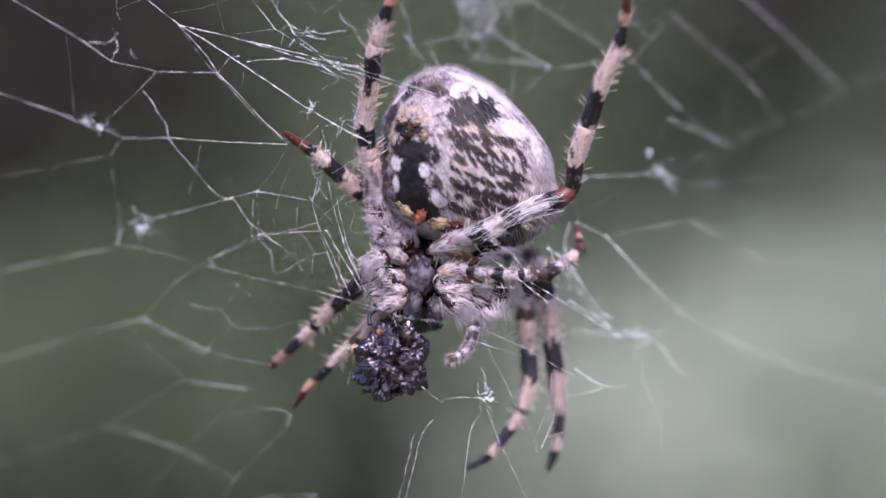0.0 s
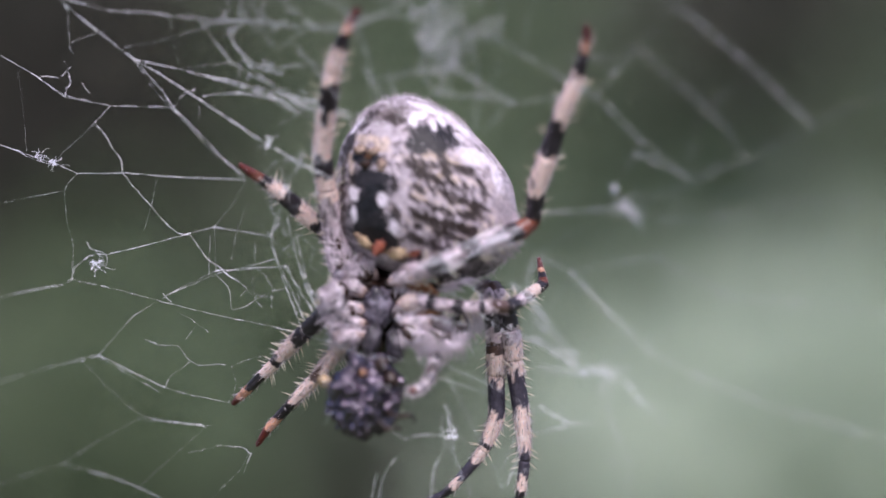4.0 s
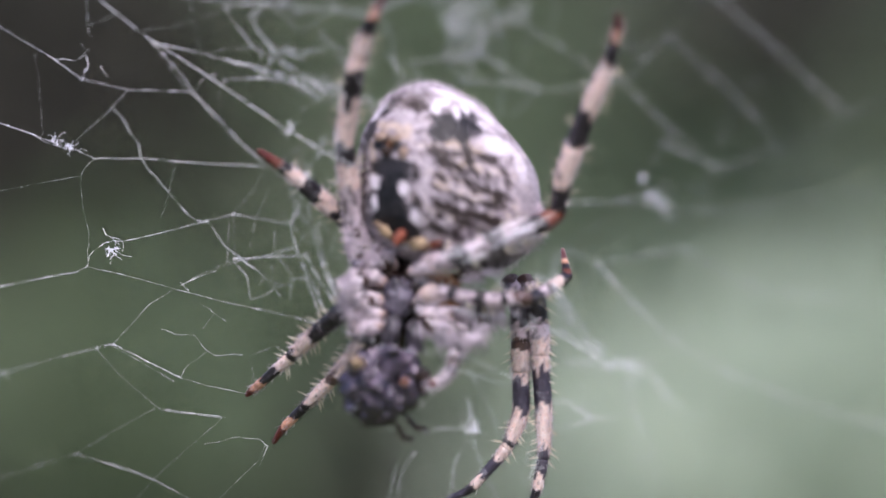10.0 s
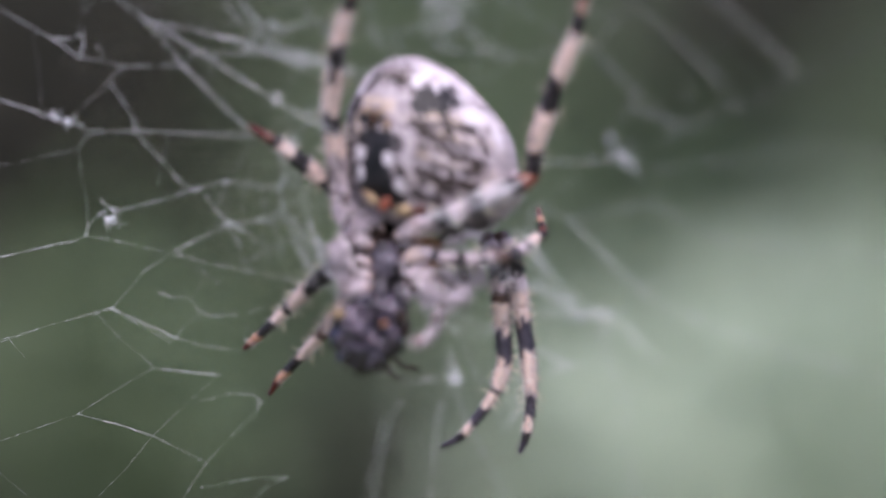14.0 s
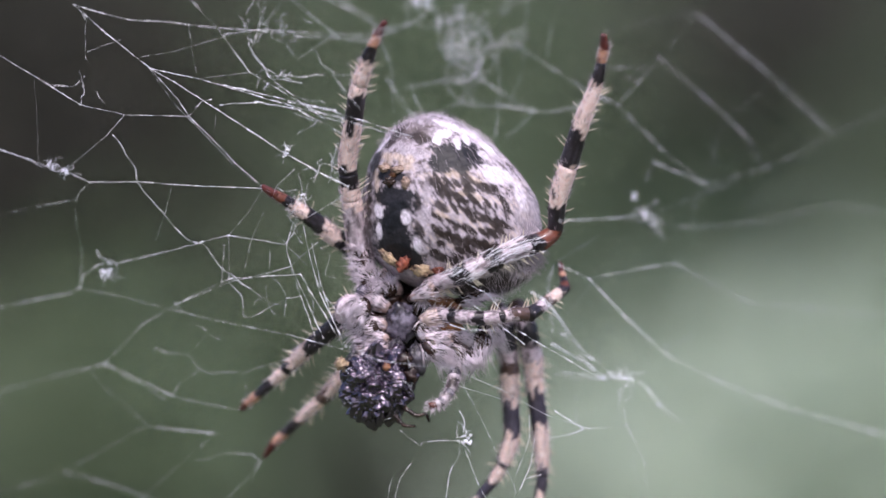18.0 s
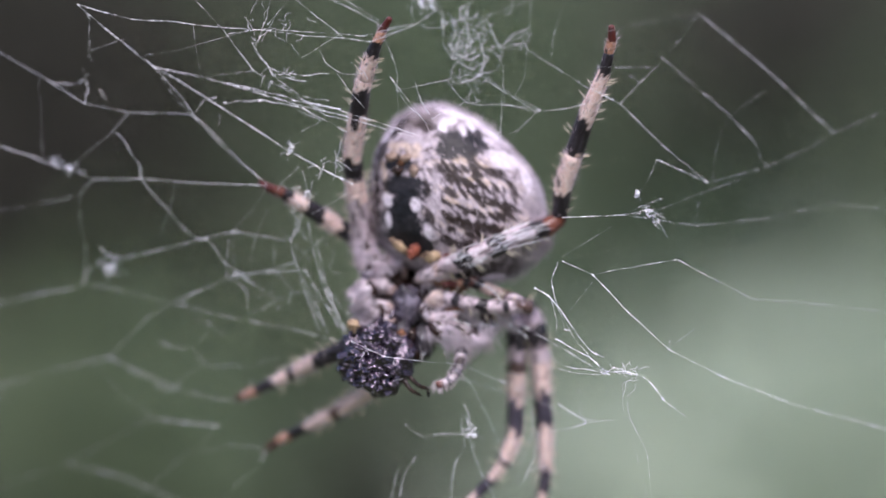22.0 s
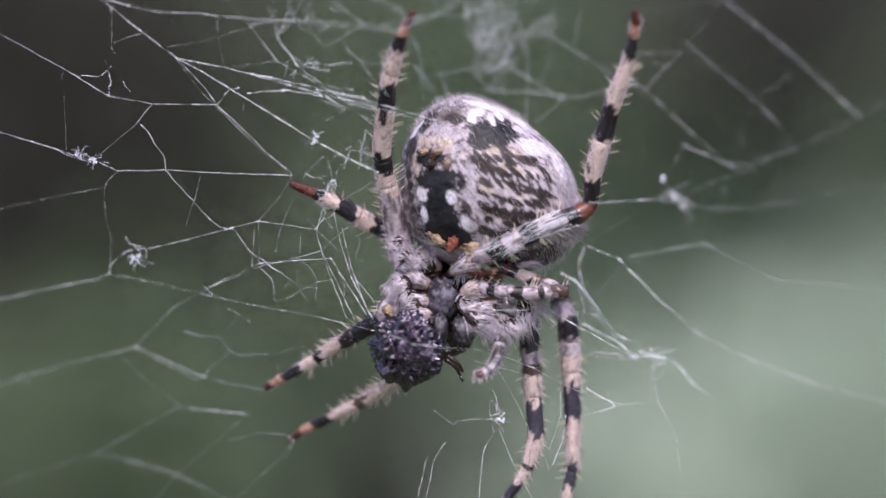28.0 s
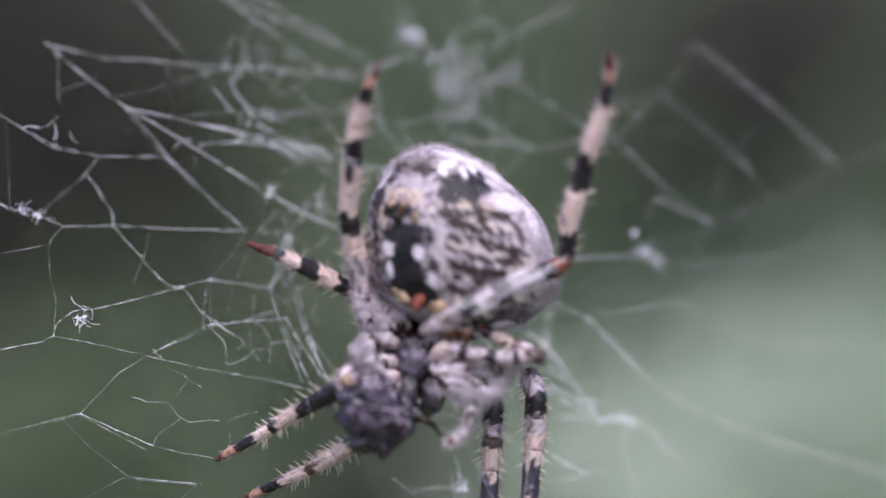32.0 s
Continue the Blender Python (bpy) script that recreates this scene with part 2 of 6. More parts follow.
def spikes(roots, name, mat):
    """Many thin hairs as one mesh: rows of (root, way, length, radius, bend)."""
    verts, faces = [], []
    for root, way, length, rad, bend in roots:
        way = way.normalized()
        side = way.cross(Vector((0.3, 0.8, 0.52))).normalized()
        other = way.cross(side)
        base = len(verts)
        mid = root + way * length * 0.55 + bend * length * 0.12
        for c, r in ((root, rad), (mid, rad * 0.7)):
            for k in range(3):
                w = 2 * math.pi * k / 3
                verts.append(c + (side * math.cos(w) + other * math.sin(w)) * r)
        verts.append(root + way * length + bend * length * 0.45)
        for k in range(3):
            k2 = (k + 1) % 3
            faces.append((base + k, base + k2, base + 3 + k2, base + 3 + k))
            faces.append((base + 3 + k, base + 3 + k2, base + 6))
    return mesh(name, verts, faces, [mat])


def bits(rng, amount):
    return Vector((rng.uniform(-1, 1), rng.uniform(-1, 1), rng.uniform(-1, 1))) * amount


# ---- the web ----
web = new("orb_web")
tagged(web, "torn old orb web of whitish silk with knots and tufts", "spider web")
thread_rng = random.Random(5)


def thread(pts, width=1.0, slack=0.0):
    """One silk strand through a few knots (mm), a little beaded and uneven."""
    p = [V(q) for q in pts]
    length = sum((p[i + 1] - p[i]).length for i in range(len(p) - 1))
    n = max(6, int(length / (0.11 * MM)) + 1)
    line = []
    knots = [0.0]
    for i in range(len(p) - 1):
        knots.append(knots[-1] + (p[i + 1] - p[i]).length)
    swell = [thread_rng.choice((0, 0, 0.8, 1.6, 2.4)) for _ in p]
    curve = smooth_line(p, n * 2) if slack else None
    for i in range(n):
        if slack:
            s = i / (n - 1) * (len(p) - 1)
            k = min(int(s), len(p) - 2)
            q = p[k].lerp(p[k + 1], s - k).lerp(curve[min(i * 2, len(curve) - 1)], 0.5 if 0 < i < n - 1 else 0)
        else:
            s = length * i / (n - 1)
            k = max(j for j in range(len(p) - 1) if knots[j] <= s + 1e-12)
            seg = max(knots[k + 1] - knots[k], 1e-9)
            q = p[k].lerp(p[k + 1], (s - knots[k]) / seg)
        kink = noise.noise_vector(q * 1500) * (0.02 + 0.14 * slack) * MM if 0 < i < n - 1 else Vector()
        line.append(q + kink + bits(thread_rng, (0.008 + slack * 0.02) * MM if 0 < i < n - 1 else 0))

    def knot(i):
        s = length * i / (n - 1)
        return sum(g * math.exp(-((s - k) / (0.09 * MM)) ** 2) for g, k in zip(swell, knots) if g)

    beads = [width * 0.0098 * MM * max(0.22, 1 + 1.5 * noise.noise(q * 2300) + 1.5 * noise.noise(q * 5200) + (0.6 + slack * 1.6) * noise.noise(q * 700) + (1.9 if thread_rng.random() < 0.02 else 0) + knot(i)) for i, q in enumerate(line)]
    v, f = tube(line, beads, 5)
    return child("thread", mesh("thread", v, f, [SILK]), web)


def tuft(at, size, count, seed, width=0.9, flat=0.6, tall=1.0):
    """A tangle of broken silk round a point."""
    rng = random.Random(seed)
    verts, faces = [], []
    for _ in range(count // 2 if size < 1.15 else count):
        q = V(at) + Vector((rng.gauss(0, 0.25), rng.gauss(0, 0.25) * flat, rng.gauss(0, 0.25) * tall)) * size * MM
        way = bits(rng, 1).normalized()
        line, stride = [], rng.uniform(0.03, 0.12) * max(0.6, min(size, 1.4))
        for _ in range(9):
            way = (way + bits(rng, 0.55)).normalized()
            q = q + way * stride * MM
            line.append(q)
        v, f = tube(line, [width * 0.010 * MM * rng.uniform(0.6, 1.5) for _ in line], 4)
        k = len(verts)
        verts += v
        faces += [tuple(i + k for i in g) for g in f]
    if size < 1.15:
        for _ in range(6):
            q = V(at) + bits(rng, 0.26 * size * MM)
            q.z += rng.uniform(-0.3, 0.3) * (tall - 1) * size * MM
            way = bits(rng, 1).normalized() * 0.24 * size * MM
            v, f = tube([q - way, q - way * 0.5 + bits(rng, 0.03 * MM), q, q + way * 0.5 + bits(rng, 0.03 * MM), q + way], [m * size * MM * rng.uniform(0.3, 0.9) for m in (0.03, 0.10, 0.08, 0.12, 0.04)], 7)
            k = len(verts)
            verts += v
            faces += [tuple(i + k for i in g) for g in f]
    return child("silk_tuft", mesh("silk_tuft", verts, faces, [SILK]), web, label="tangled white tuft of broken silk")


thread([(-23.81, -4.80, 10.84), (-20.42, -2.93, 8.83), (-18.51, -2.10, 7.70), (-16.85, -3.82, 6.65), (-14.83, -2.84, 6.24), (-11.77, -3.71, 6.14)], width=1.00)
thread([(-17.03, -5.13, 11.19), (-15.52, -4.51, 9.89), (-13.58, -3.95, 8.36)], width=1.50)
thread([(-13.58, -3.95, 8.36), (-12.30, -3.68, 6.95), (-11.77, -3.71, 6.14), (-10.72, -3.88, 5.16), (-9.53, -4.13, 3.91), (-8.33, -4.42, 2.89)], width=1.00)
thread([(-13.67, -3.96, 8.42), (-12.43, -3.61, 6.69), (-10.85, -3.84, 5.11), (-9.66, -4.09, 3.86), (-8.32, -4.39, 2.84)], width=0.43)
thread([(-13.58, -3.95, 8.36), (-12.42, -3.85, 7.71), (-10.58, -4.08, 6.53), (-9.00, -4.39, 5.52), (-7.30, -4.77, 4.42), (-5.62, -5.27, 3.49), (-4.31, -5.51, 2.85)], width=1.60)
thread([(-17.03, -5.13, 11.19), (-15.98, -5.15, 10.88), (-14.42, -5.24, 10.48), (-12.57, -5.61, 10.37), (-11.65, -5.72, 10.23), (-10.22, -5.94, 10.09), (-8.40, -6.23, 9.96), (-6.57, -6.55, 9.69), (-4.79, -7.48, 9.54), (-3.53, -8.05, 9.33), (-1.52, -9.33, 10.05)], width=1.20)
thread([(-16.77, -5.05, 11.02), (-16.50, -4.63, 10.40), (-16.60, -3.59, 9.04), (-16.46, -3.33, 8.62)], slack=0.4, width=1.00)
thread([(-16.51, -3.66, 9.12), (-15.82, -4.03, 9.36), (-14.87, -4.49, 9.63)], width=0.50)
thread([(-13.98, -4.19, 8.87), (-12.36, -4.75, 9.09), (-10.49, -5.54, 9.60), (-8.90, -6.13, 9.97)], width=0.50)
thread([(-14.26, -6.47, 14.34), (-11.48, -6.54, 11.28), (-10.22, -5.82, 9.92), (-8.95, -4.98, 8.16), (-7.64, -4.92, 7.39), (-6.61, -5.21, 6.78), (-5.59, -5.63, 6.06), (-4.55, -6.06, 5.79)], width=1.00)
thread([(-13.46, -3.95, 8.32), (-11.34, -4.23, 7.87), (-9.76, -4.42, 7.42), (-8.44, -4.68, 7.02), (-6.62, -5.16, 6.47), (-4.55, -6.10, 5.97)], width=1.30)
thread([(-11.65, -5.69, 10.19), (-11.57, -4.94, 9.08), (-11.34, -4.23, 7.87)], width=0.43)
thread([(-11.34, -4.23, 7.87), (-8.95, -4.95, 8.11)], width=0.43)
thread([(-10.30, -4.17, 6.65), (-8.44, -4.65, 6.75), (-6.62, -5.15, 6.35), (-4.56, -5.94, 5.27)], slack=0.4, width=1.20)
thread([(-8.92, -5.75, 9.41), (-8.42, -5.32, 8.54), (-7.91, -5.06, 7.89), (-6.47, -5.41, 7.62)], slack=0.5, width=1.30)
thread([(-7.41, -7.62, 15.21), (-8.10, -7.15, 11.23), (-8.24, -6.62, 10.50), (-8.52, -6.24, 10.01), (-8.66, -5.81, 9.40)], slack=0.5, width=1.00)
thread([(-10.02, -7.23, 13.78), (-6.80, -7.41, 11.20), (-5.93, -7.43, 10.49), (-4.79, -7.52, 9.61)], width=1.00)
thread([(-8.77, -7.43, 12.86), (-5.03, -8.34, 11.13), (-3.95, -8.61, 10.60), (-2.92, -8.75, 9.96)], width=1.00)
thread([(-24.46, -2.72, 5.85), (-20.57, -1.73, 4.55), (-19.40, -1.58, 4.17), (-18.45, -1.70, 3.81), (-17.64, -1.87, 3.61), (-16.53, -1.96, 3.09)], width=1.30)
thread([(-16.53, -1.96, 3.09), (-14.26, -2.70, 3.12), (-11.66, -3.43, 2.92), (-8.33, -4.37, 2.79)], width=1.00)
thread([(-19.40, -1.58, 4.17), (-18.99, -1.56, 3.90), (-18.19, -1.72, 3.67), (-17.64, -1.87, 3.61)], slack=0.4, width=1.00)
thread([(-14.83, -2.84, 6.24), (-15.60, -3.40, 5.27), (-17.63, -1.91, 3.69)], width=0.50)
thread([(-16.53, -1.96, 3.09), (-17.22, -1.39, 2.38), (-17.27, -0.78, 1.11), (-17.04, -0.28, -0.22), (-17.18, 0.37, -1.70)], slack=0.3, width=0.50)
thread([(-25.10, 0.42, 0.82), (-20.81, 0.05, 1.66), (-19.12, -0.55, 1.98), (-17.31, -1.32, 2.30)], width=0.56)
thread([(-25.40, 2.70, -3.74), (-21.03, 2.17, -2.80), (-19.31, 1.41, -2.44), (-17.76, 0.75, -2.16), (-17.21, 0.45, -1.90)], width=1.20)
thread([(-17.21, 0.45, -1.90), (-15.38, -0.07, -2.25), (-12.64, -0.81, -2.91), (-9.92, -1.59, -3.52), (-7.24, -2.41, -4.00), (-4.57, -3.20, -4.67)], width=0.86)
thread([(-17.21, 0.45, -1.90), (-17.02, 0.15, -1.30), (-16.31, -0.31, -0.77), (-15.34, -0.67, -0.69)], slack=0.5, width=1.20)
thread([(-15.34, -0.67, -0.69), (-13.39, -1.52, -0.26), (-11.21, -2.46, 0.30), (-9.94, -3.00, 0.62)], width=1.20)
thread([(-16.29, -0.59, -0.09), (-16.10, -0.51, -0.44), (-15.34, -0.67, -0.69), (-15.41, -0.46, -1.16)], slack=0.5, width=1.00)
thread([(-8.33, -4.34, 2.71), (-8.93, -3.76, 1.74), (-9.94, -3.00, 0.62)], width=0.50)
thread([(-9.94, -3.00, 0.62), (-8.66, -3.33, 0.43), (-7.30, -3.68, 0.19), (-6.92, -3.96, 0.64), (-6.65, -4.32, 1.43)], width=1.00)
thread([(-14.26, -2.70, 3.12), (-13.46, -2.50, 2.13), (-12.50, -2.34, 1.03), (-11.80, -2.28, 0.35), (-11.07, -2.45, 0.16), (-10.43, -2.32, -0.74), (-9.30, -2.41, -1.62), (-8.01, -2.56, -2.51), (-7.23, -2.80, -2.63)], slack=0.3, width=1.00)
thread([(-15.33, -3.48, 5.27), (-14.84, -3.28, 4.63), (-14.30, -2.98, 3.71), (-14.26, -2.75, 3.19)], slack=0.4, width=1.00)
thread([(-12.62, -3.06, 2.77), (-12.92, -2.49, 1.72), (-13.42, -1.78, 0.41)], width=0.43)
thread([(-18.91, -3.99, 7.74), (-18.91, -2.99, 6.35), (-18.98, -1.71, 4.16)], slack=0.3, width=0.43)
thread([(-18.51, -2.10, 7.70), (-17.28, -2.39, 7.54), (-16.71, -2.86, 8.04)], slack=0.6, width=1.00)
thread([(-16.97, -2.96, 8.29), (-16.79, -2.50, 7.40), (-16.79, -3.83, 6.65)], slack=0.5, width=1.00)
thread([(-11.77, -3.71, 6.14), (-11.23, -3.94, 6.80), (-10.69, -4.10, 6.92)], slack=0.5, width=1.00)
thread([(-10.52, -4.04, 6.15), (-10.54, -3.97, 5.49), (-10.72, -3.88, 5.16)], slack=0.4, width=0.43)
thread([(-16.15, -2.67, 7.32), (-16.07, -2.64, 7.08), (-15.81, -2.66, 6.82)], width=0.50)
thread([(-9.95, -2.25, -1.42), (-8.24, -2.87, -1.29), (-6.55, -3.47, -1.18)], width=1.00)
thread([(-9.94, -3.00, 0.62), (-9.95, -2.25, -1.42)], width=0.50)
thread([(-9.95, -2.25, -1.42), (-11.79, -1.33, -2.25), (-14.17, -0.03, -3.59), (-16.07, 1.30, -5.52)], width=0.50)
thread([(-16.07, 1.30, -5.52), (-14.36, 0.89, -6.31), (-12.70, 0.45, -7.03)], width=1.15)
thread([(-12.70, 0.45, -7.03), (-11.32, 0.00, -7.36), (-9.47, -0.66, -7.66)], width=0.58)
thread([(-25.53, 4.62, -8.38), (-21.19, 3.67, -6.95), (-19.16, 2.69, -6.30), (-16.88, 1.68, -5.80), (-16.07, 1.30, -5.52)], width=0.40)
thread([(-16.88, 1.68, -5.80), (-15.78, 1.63, -7.02), (-13.89, 1.30, -8.50)], width=0.31)
thread([(-13.89, 1.30, -8.50), (-12.17, 0.65, -8.67), (-10.51, 0.01, -8.80)], width=0.86)
thread([(-13.63, 0.15, -4.76), (-12.95, -0.03, -5.01), (-11.99, -0.39, -5.01), (-11.59, -0.37, -5.60), (-11.03, -0.51, -5.87), (-9.67, -1.03, -5.86)], slack=0.5, width=0.58)
thread([(-12.71, 0.44, -6.97), (-12.42, 0.18, -6.43), (-11.30, -0.43, -5.73)], slack=0.4, width=0.36)
thread([(-9.55, -0.64, -7.61), (-9.14, -1.03, -6.66), (-9.40, -1.09, -5.98), (-8.59, -1.51, -5.57), (-7.91, -1.80, -5.43)], slack=0.5, width=0.36)
thread([(-11.97, -0.89, -3.39), (-11.28, -1.04, -3.71), (-10.88, -1.09, -4.03), (-10.47, -1.16, -4.30)], slack=0.4, width=0.58)
thread([(-11.02, -1.05, -3.98), (-11.57, -0.65, -4.66)], width=0.31)
thread([(-12.62, -0.95, -2.52), (-12.36, -0.96, -2.77), (-12.23, -0.96, -2.91)], slack=0.3, width=1.00)
thread([(-6.55, -3.47, -1.18), (-6.03, -3.36, -2.10), (-5.37, -3.30, -3.14), (-4.58, -3.23, -4.52)], width=1.20)
thread([(-6.40, -4.26, 1.05), (-6.14, -3.89, -0.27), (-5.63, -3.50, -2.09), (-4.44, -3.27, -4.60)], width=1.30)
thread([(-6.02, -4.10, 0.25), (-5.63, -3.65, -1.56), (-5.10, -3.39, -3.15), (-4.39, -3.28, -4.60)], width=1.10)
thread([(-8.47, -0.57, -10.03), (-8.88, -0.45, -9.76), (-9.98, -0.00, -9.74), (-11.63, 0.76, -10.11)], slack=0.4, width=0.58)
thread([(-8.47, -0.57, -10.03), (-8.89, -0.22, -10.99)], width=1.01)
thread([(-16.24, 1.36, -5.54), (-13.05, 0.63, -7.21)], width=0.62)
thread([(-28.14, 4.84, -9.13), (-23.98, 4.41, -7.75), (-21.80, 3.92, -7.04), (-17.10, 1.76, -5.75), (-16.24, 1.36, -5.54)], width=0.42)
thread([(-21.80, 3.92, -7.04), (-20.94, 3.91, -8.05)], width=0.26)
thread([(-14.14, 1.41, -8.55), (-16.28, 2.56, -9.74), (-18.21, 3.62, -10.90)], width=0.52)
thread([(-14.14, 1.41, -8.55), (-10.74, 0.12, -8.85)], width=0.52)
thread([(-18.21, 3.62, -10.90), (-24.02, 6.19, -12.87), (-25.54, 6.37, -13.56), (-29.61, 6.83, -15.39)], width=0.57)
thread([(-18.21, 3.62, -10.90), (-16.22, 2.91, -11.35), (-14.24, 2.22, -11.92)], width=0.68)
thread([(-14.24, 2.22, -11.92), (-11.43, 1.27, -13.19)], width=0.62)
thread([(-24.02, 6.19, -12.87), (-22.80, 6.17, -13.94), (-20.19, 5.39, -15.93), (-16.56, 3.77, -18.57)], width=0.31)
thread([(-14.24, 2.22, -11.92), (-15.73, 3.20, -13.63), (-18.11, 4.47, -15.87), (-21.48, 5.95, -19.06)], width=0.36)
thread([(-11.43, 1.27, -13.19), (-13.17, 2.22, -15.70), (-14.89, 3.01, -17.63), (-17.94, 4.39, -21.02)], width=0.42)
thread([(-11.43, 1.27, -13.19), (-9.98, 0.38, -11.74), (-8.99, -0.21, -10.80), (-8.61, -0.51, -10.05)], width=0.42)
thread([(-10.74, 0.12, -8.85), (-12.76, 1.33, -10.61), (-14.24, 2.22, -11.92)], width=0.31)
thread([(-13.13, 2.20, -18.55), (-9.75, 0.63, -15.58), (-8.36, -0.03, -14.35), (-7.24, -0.56, -13.78)], slack=0.3, width=0.52)
thread([(-11.73, 1.56, -14.46), (-9.47, 0.50, -13.99), (-7.24, -0.56, -13.78)], slack=0.3, width=0.52)
thread([(-2.22, -4.28, -10.58), (-2.48, -4.05, -11.62), (-2.89, -3.75, -13.44), (-3.42, -3.50, -15.25), (-4.59, -2.93, -19.28)], slack=0.4, width=0.73)
# the far half of the web
thread([(11.11, -11.08, 10.47), (12.52, -11.11, 9.32), (14.46, -11.29, 7.67), (15.67, -11.46, 6.48), (17.10, -11.67, 5.11)], width=1.00)
thread([(9.39, -10.15, 8.63), (9.75, -10.19, 8.38)], width=0.82)
thread([(9.75, -10.19, 8.38), (11.10, -10.32, 7.19), (12.57, -10.55, 5.91), (13.65, -10.77, 4.77)], width=0.77)
thread([(13.65, -10.77, 4.77), (13.96, -10.81, 3.90), (14.31, -10.91, 3.65)], width=0.49)
thread([(14.31, -10.91, 3.65), (13.06, -10.46, 3.28), (11.67, -9.91, 2.89)], width=0.58)
thread([(14.31, -10.91, 3.65), (15.90, -11.44, 4.38), (17.10, -11.67, 5.11), (19.04, -11.63, 5.96), (22.67, -11.59, 7.55)], width=0.43)
thread([(12.57, -10.55, 5.91), (12.09, -10.26, 4.80), (11.86, -10.00, 3.04)], width=0.29)
thread([(12.57, -10.55, 5.91), (14.47, -11.24, 7.25)], width=0.34)
thread([(3.58, -9.25, 8.92), (6.23, -8.86, 7.27), (7.79, -9.09, 6.47), (9.69, -9.38, 4.58), (11.67, -9.91, 2.89)], width=1.00)
thread([(9.45, -9.19, 3.95), (10.54, -9.53, 3.43), (11.67, -9.91, 2.89)], width=1.09)
thread([(9.45, -9.19, 3.95), (8.97, -8.83, 2.81), (8.55, -8.58, 2.31)], width=0.58)
thread([(7.79, -9.09, 6.47), (8.68, -9.64, 7.48), (9.63, -10.16, 8.40)], width=0.81)
thread([(9.63, -10.16, 8.40), (11.11, -11.08, 10.47)], width=0.37)
thread([(6.71, -9.19, 8.14), (7.93, -9.57, 8.12), (9.27, -9.98, 8.09)], width=0.58)
thread([(7.17, -9.85, 9.75), (8.87, -10.43, 10.08), (11.11, -11.08, 10.47)], width=0.37)
thread([(8.19, -9.55, 7.74), (8.63, -9.60, 7.40)], slack=0.3, width=0.73)
thread([(5.29, -7.32, 1.30), (8.01, -8.22, 1.42), (9.22, -8.78, 1.67)], width=1.24)
thread([(8.01, -8.22, 1.42), (8.74, -8.59, 1.80), (9.66, -9.03, 2.17)], width=0.73)
thread([(8.01, -8.22, 1.42), (11.14, -9.56, 0.96), (14.23, -10.85, 1.28)], width=0.60)
thread([(11.14, -9.56, 0.96), (11.27, -9.68, 2.04)], width=0.37)
thread([(14.23, -10.85, 1.28), (15.63, -11.39, 1.64), (17.06, -11.75, 1.96), (18.99, -11.70, 1.75), (22.92, -11.61, 1.31)], width=0.45)
thread([(9.47, -8.85, 1.29), (9.95, -8.99, 0.40)], width=0.88)
thread([(9.22, -8.77, 1.54), (11.38, -9.76, 2.42), (13.05, -10.45, 3.03)], width=0.37)
thread([(5.30, -6.99, -0.71), (6.68, -7.25, -1.32)], width=0.82)
thread([(5.30, -6.99, -0.71), (6.68, -7.25, -1.32), (8.28, -7.73, -3.05), (10.09, -8.47, -4.75), (12.58, -9.64, -6.00), (15.35, -11.08, -7.04), (18.86, -11.88, -7.99), (22.60, -12.07, -9.02)], width=1.19)
thread([(10.10, -8.45, -4.30), (10.09, -8.47, -4.75)], width=0.59)
thread([(10.09, -8.46, -4.60), (11.19, -8.88, -3.77)], width=0.36)
thread([(6.68, -7.25, -1.32), (8.53, -7.95, -0.95), (10.36, -8.60, -0.62)], width=0.96)
thread([(10.36, -8.60, -0.57), (11.93, -9.10, -1.45), (13.37, -9.60, -2.19)], width=0.96)
thread([(10.36, -8.60, -0.62), (10.61, -8.69, -0.24)], width=0.65)
thread([(13.37, -9.60, -2.19), (13.73, -9.73, -2.37), (15.98, -10.49, -2.53), (19.10, -10.77, -2.86), (23.05, -10.72, -3.29)], width=0.77)
thread([(5.30, -7.02, -0.50), (7.53, -7.93, 0.91)], width=0.36)
thread([(5.69, -6.82, -2.94), (6.69, -7.21, -1.66)], width=0.36)
thread([(8.01, -7.57, -6.37), (8.07, -7.65, -7.88)], width=0.36)
thread([(4.79, -6.21, -8.63), (5.79, -6.60, -8.47), (6.41, -6.84, -8.20)], slack=0.3, width=0.65)
thread([(8.46, -7.91, -8.88), (8.69, -8.12, -9.88), (9.56, -8.88, -13.73)], width=0.36)
# tangle beside the body, strands behind the front legs
thread([(-8.26, -3.94, 1.68), (-8.83, -3.31, 0.50), (-9.17, -2.70, -0.87)], width=0.44, slack=0.12)
thread([(-10.15, -2.78, 0.22), (-10.30, -2.07, -1.59)], width=0.68)
thread([(-12.50, -0.96, -2.63), (-9.84, -2.25, -1.55), (-8.22, -2.92, -1.16), (-7.03, -3.42, -0.83)], width=0.69, slack=0.06)
thread([(-7.98, -3.34, -0.15), (-8.03, -3.05, -0.95)], width=0.47, slack=0.06)
thread([(-6.95, -4.08, 1.01), (-7.21, -3.66, 0.06), (-6.98, -3.44, -0.82), (-6.41, -3.24, -2.09), (-5.91, -3.08, -3.24), (-5.48, -2.99, -4.19)], width=1.16, slack=0.06)
thread([(-7.62, -3.76, 0.69), (-7.10, -3.70, 0.06), (-6.25, -3.70, -0.75)], width=0.70, slack=0.12)
thread([(-5.74, -4.20, 0.30), (-6.74, -3.60, -0.55), (-7.03, -3.42, -0.83)], width=0.63, slack=0.06)
thread([(-6.99, -3.40, -0.92), (-6.51, -3.13, -2.33), (-6.16, -3.00, -3.23), (-5.88, -2.89, -4.05)], width=1.01, slack=0.06)
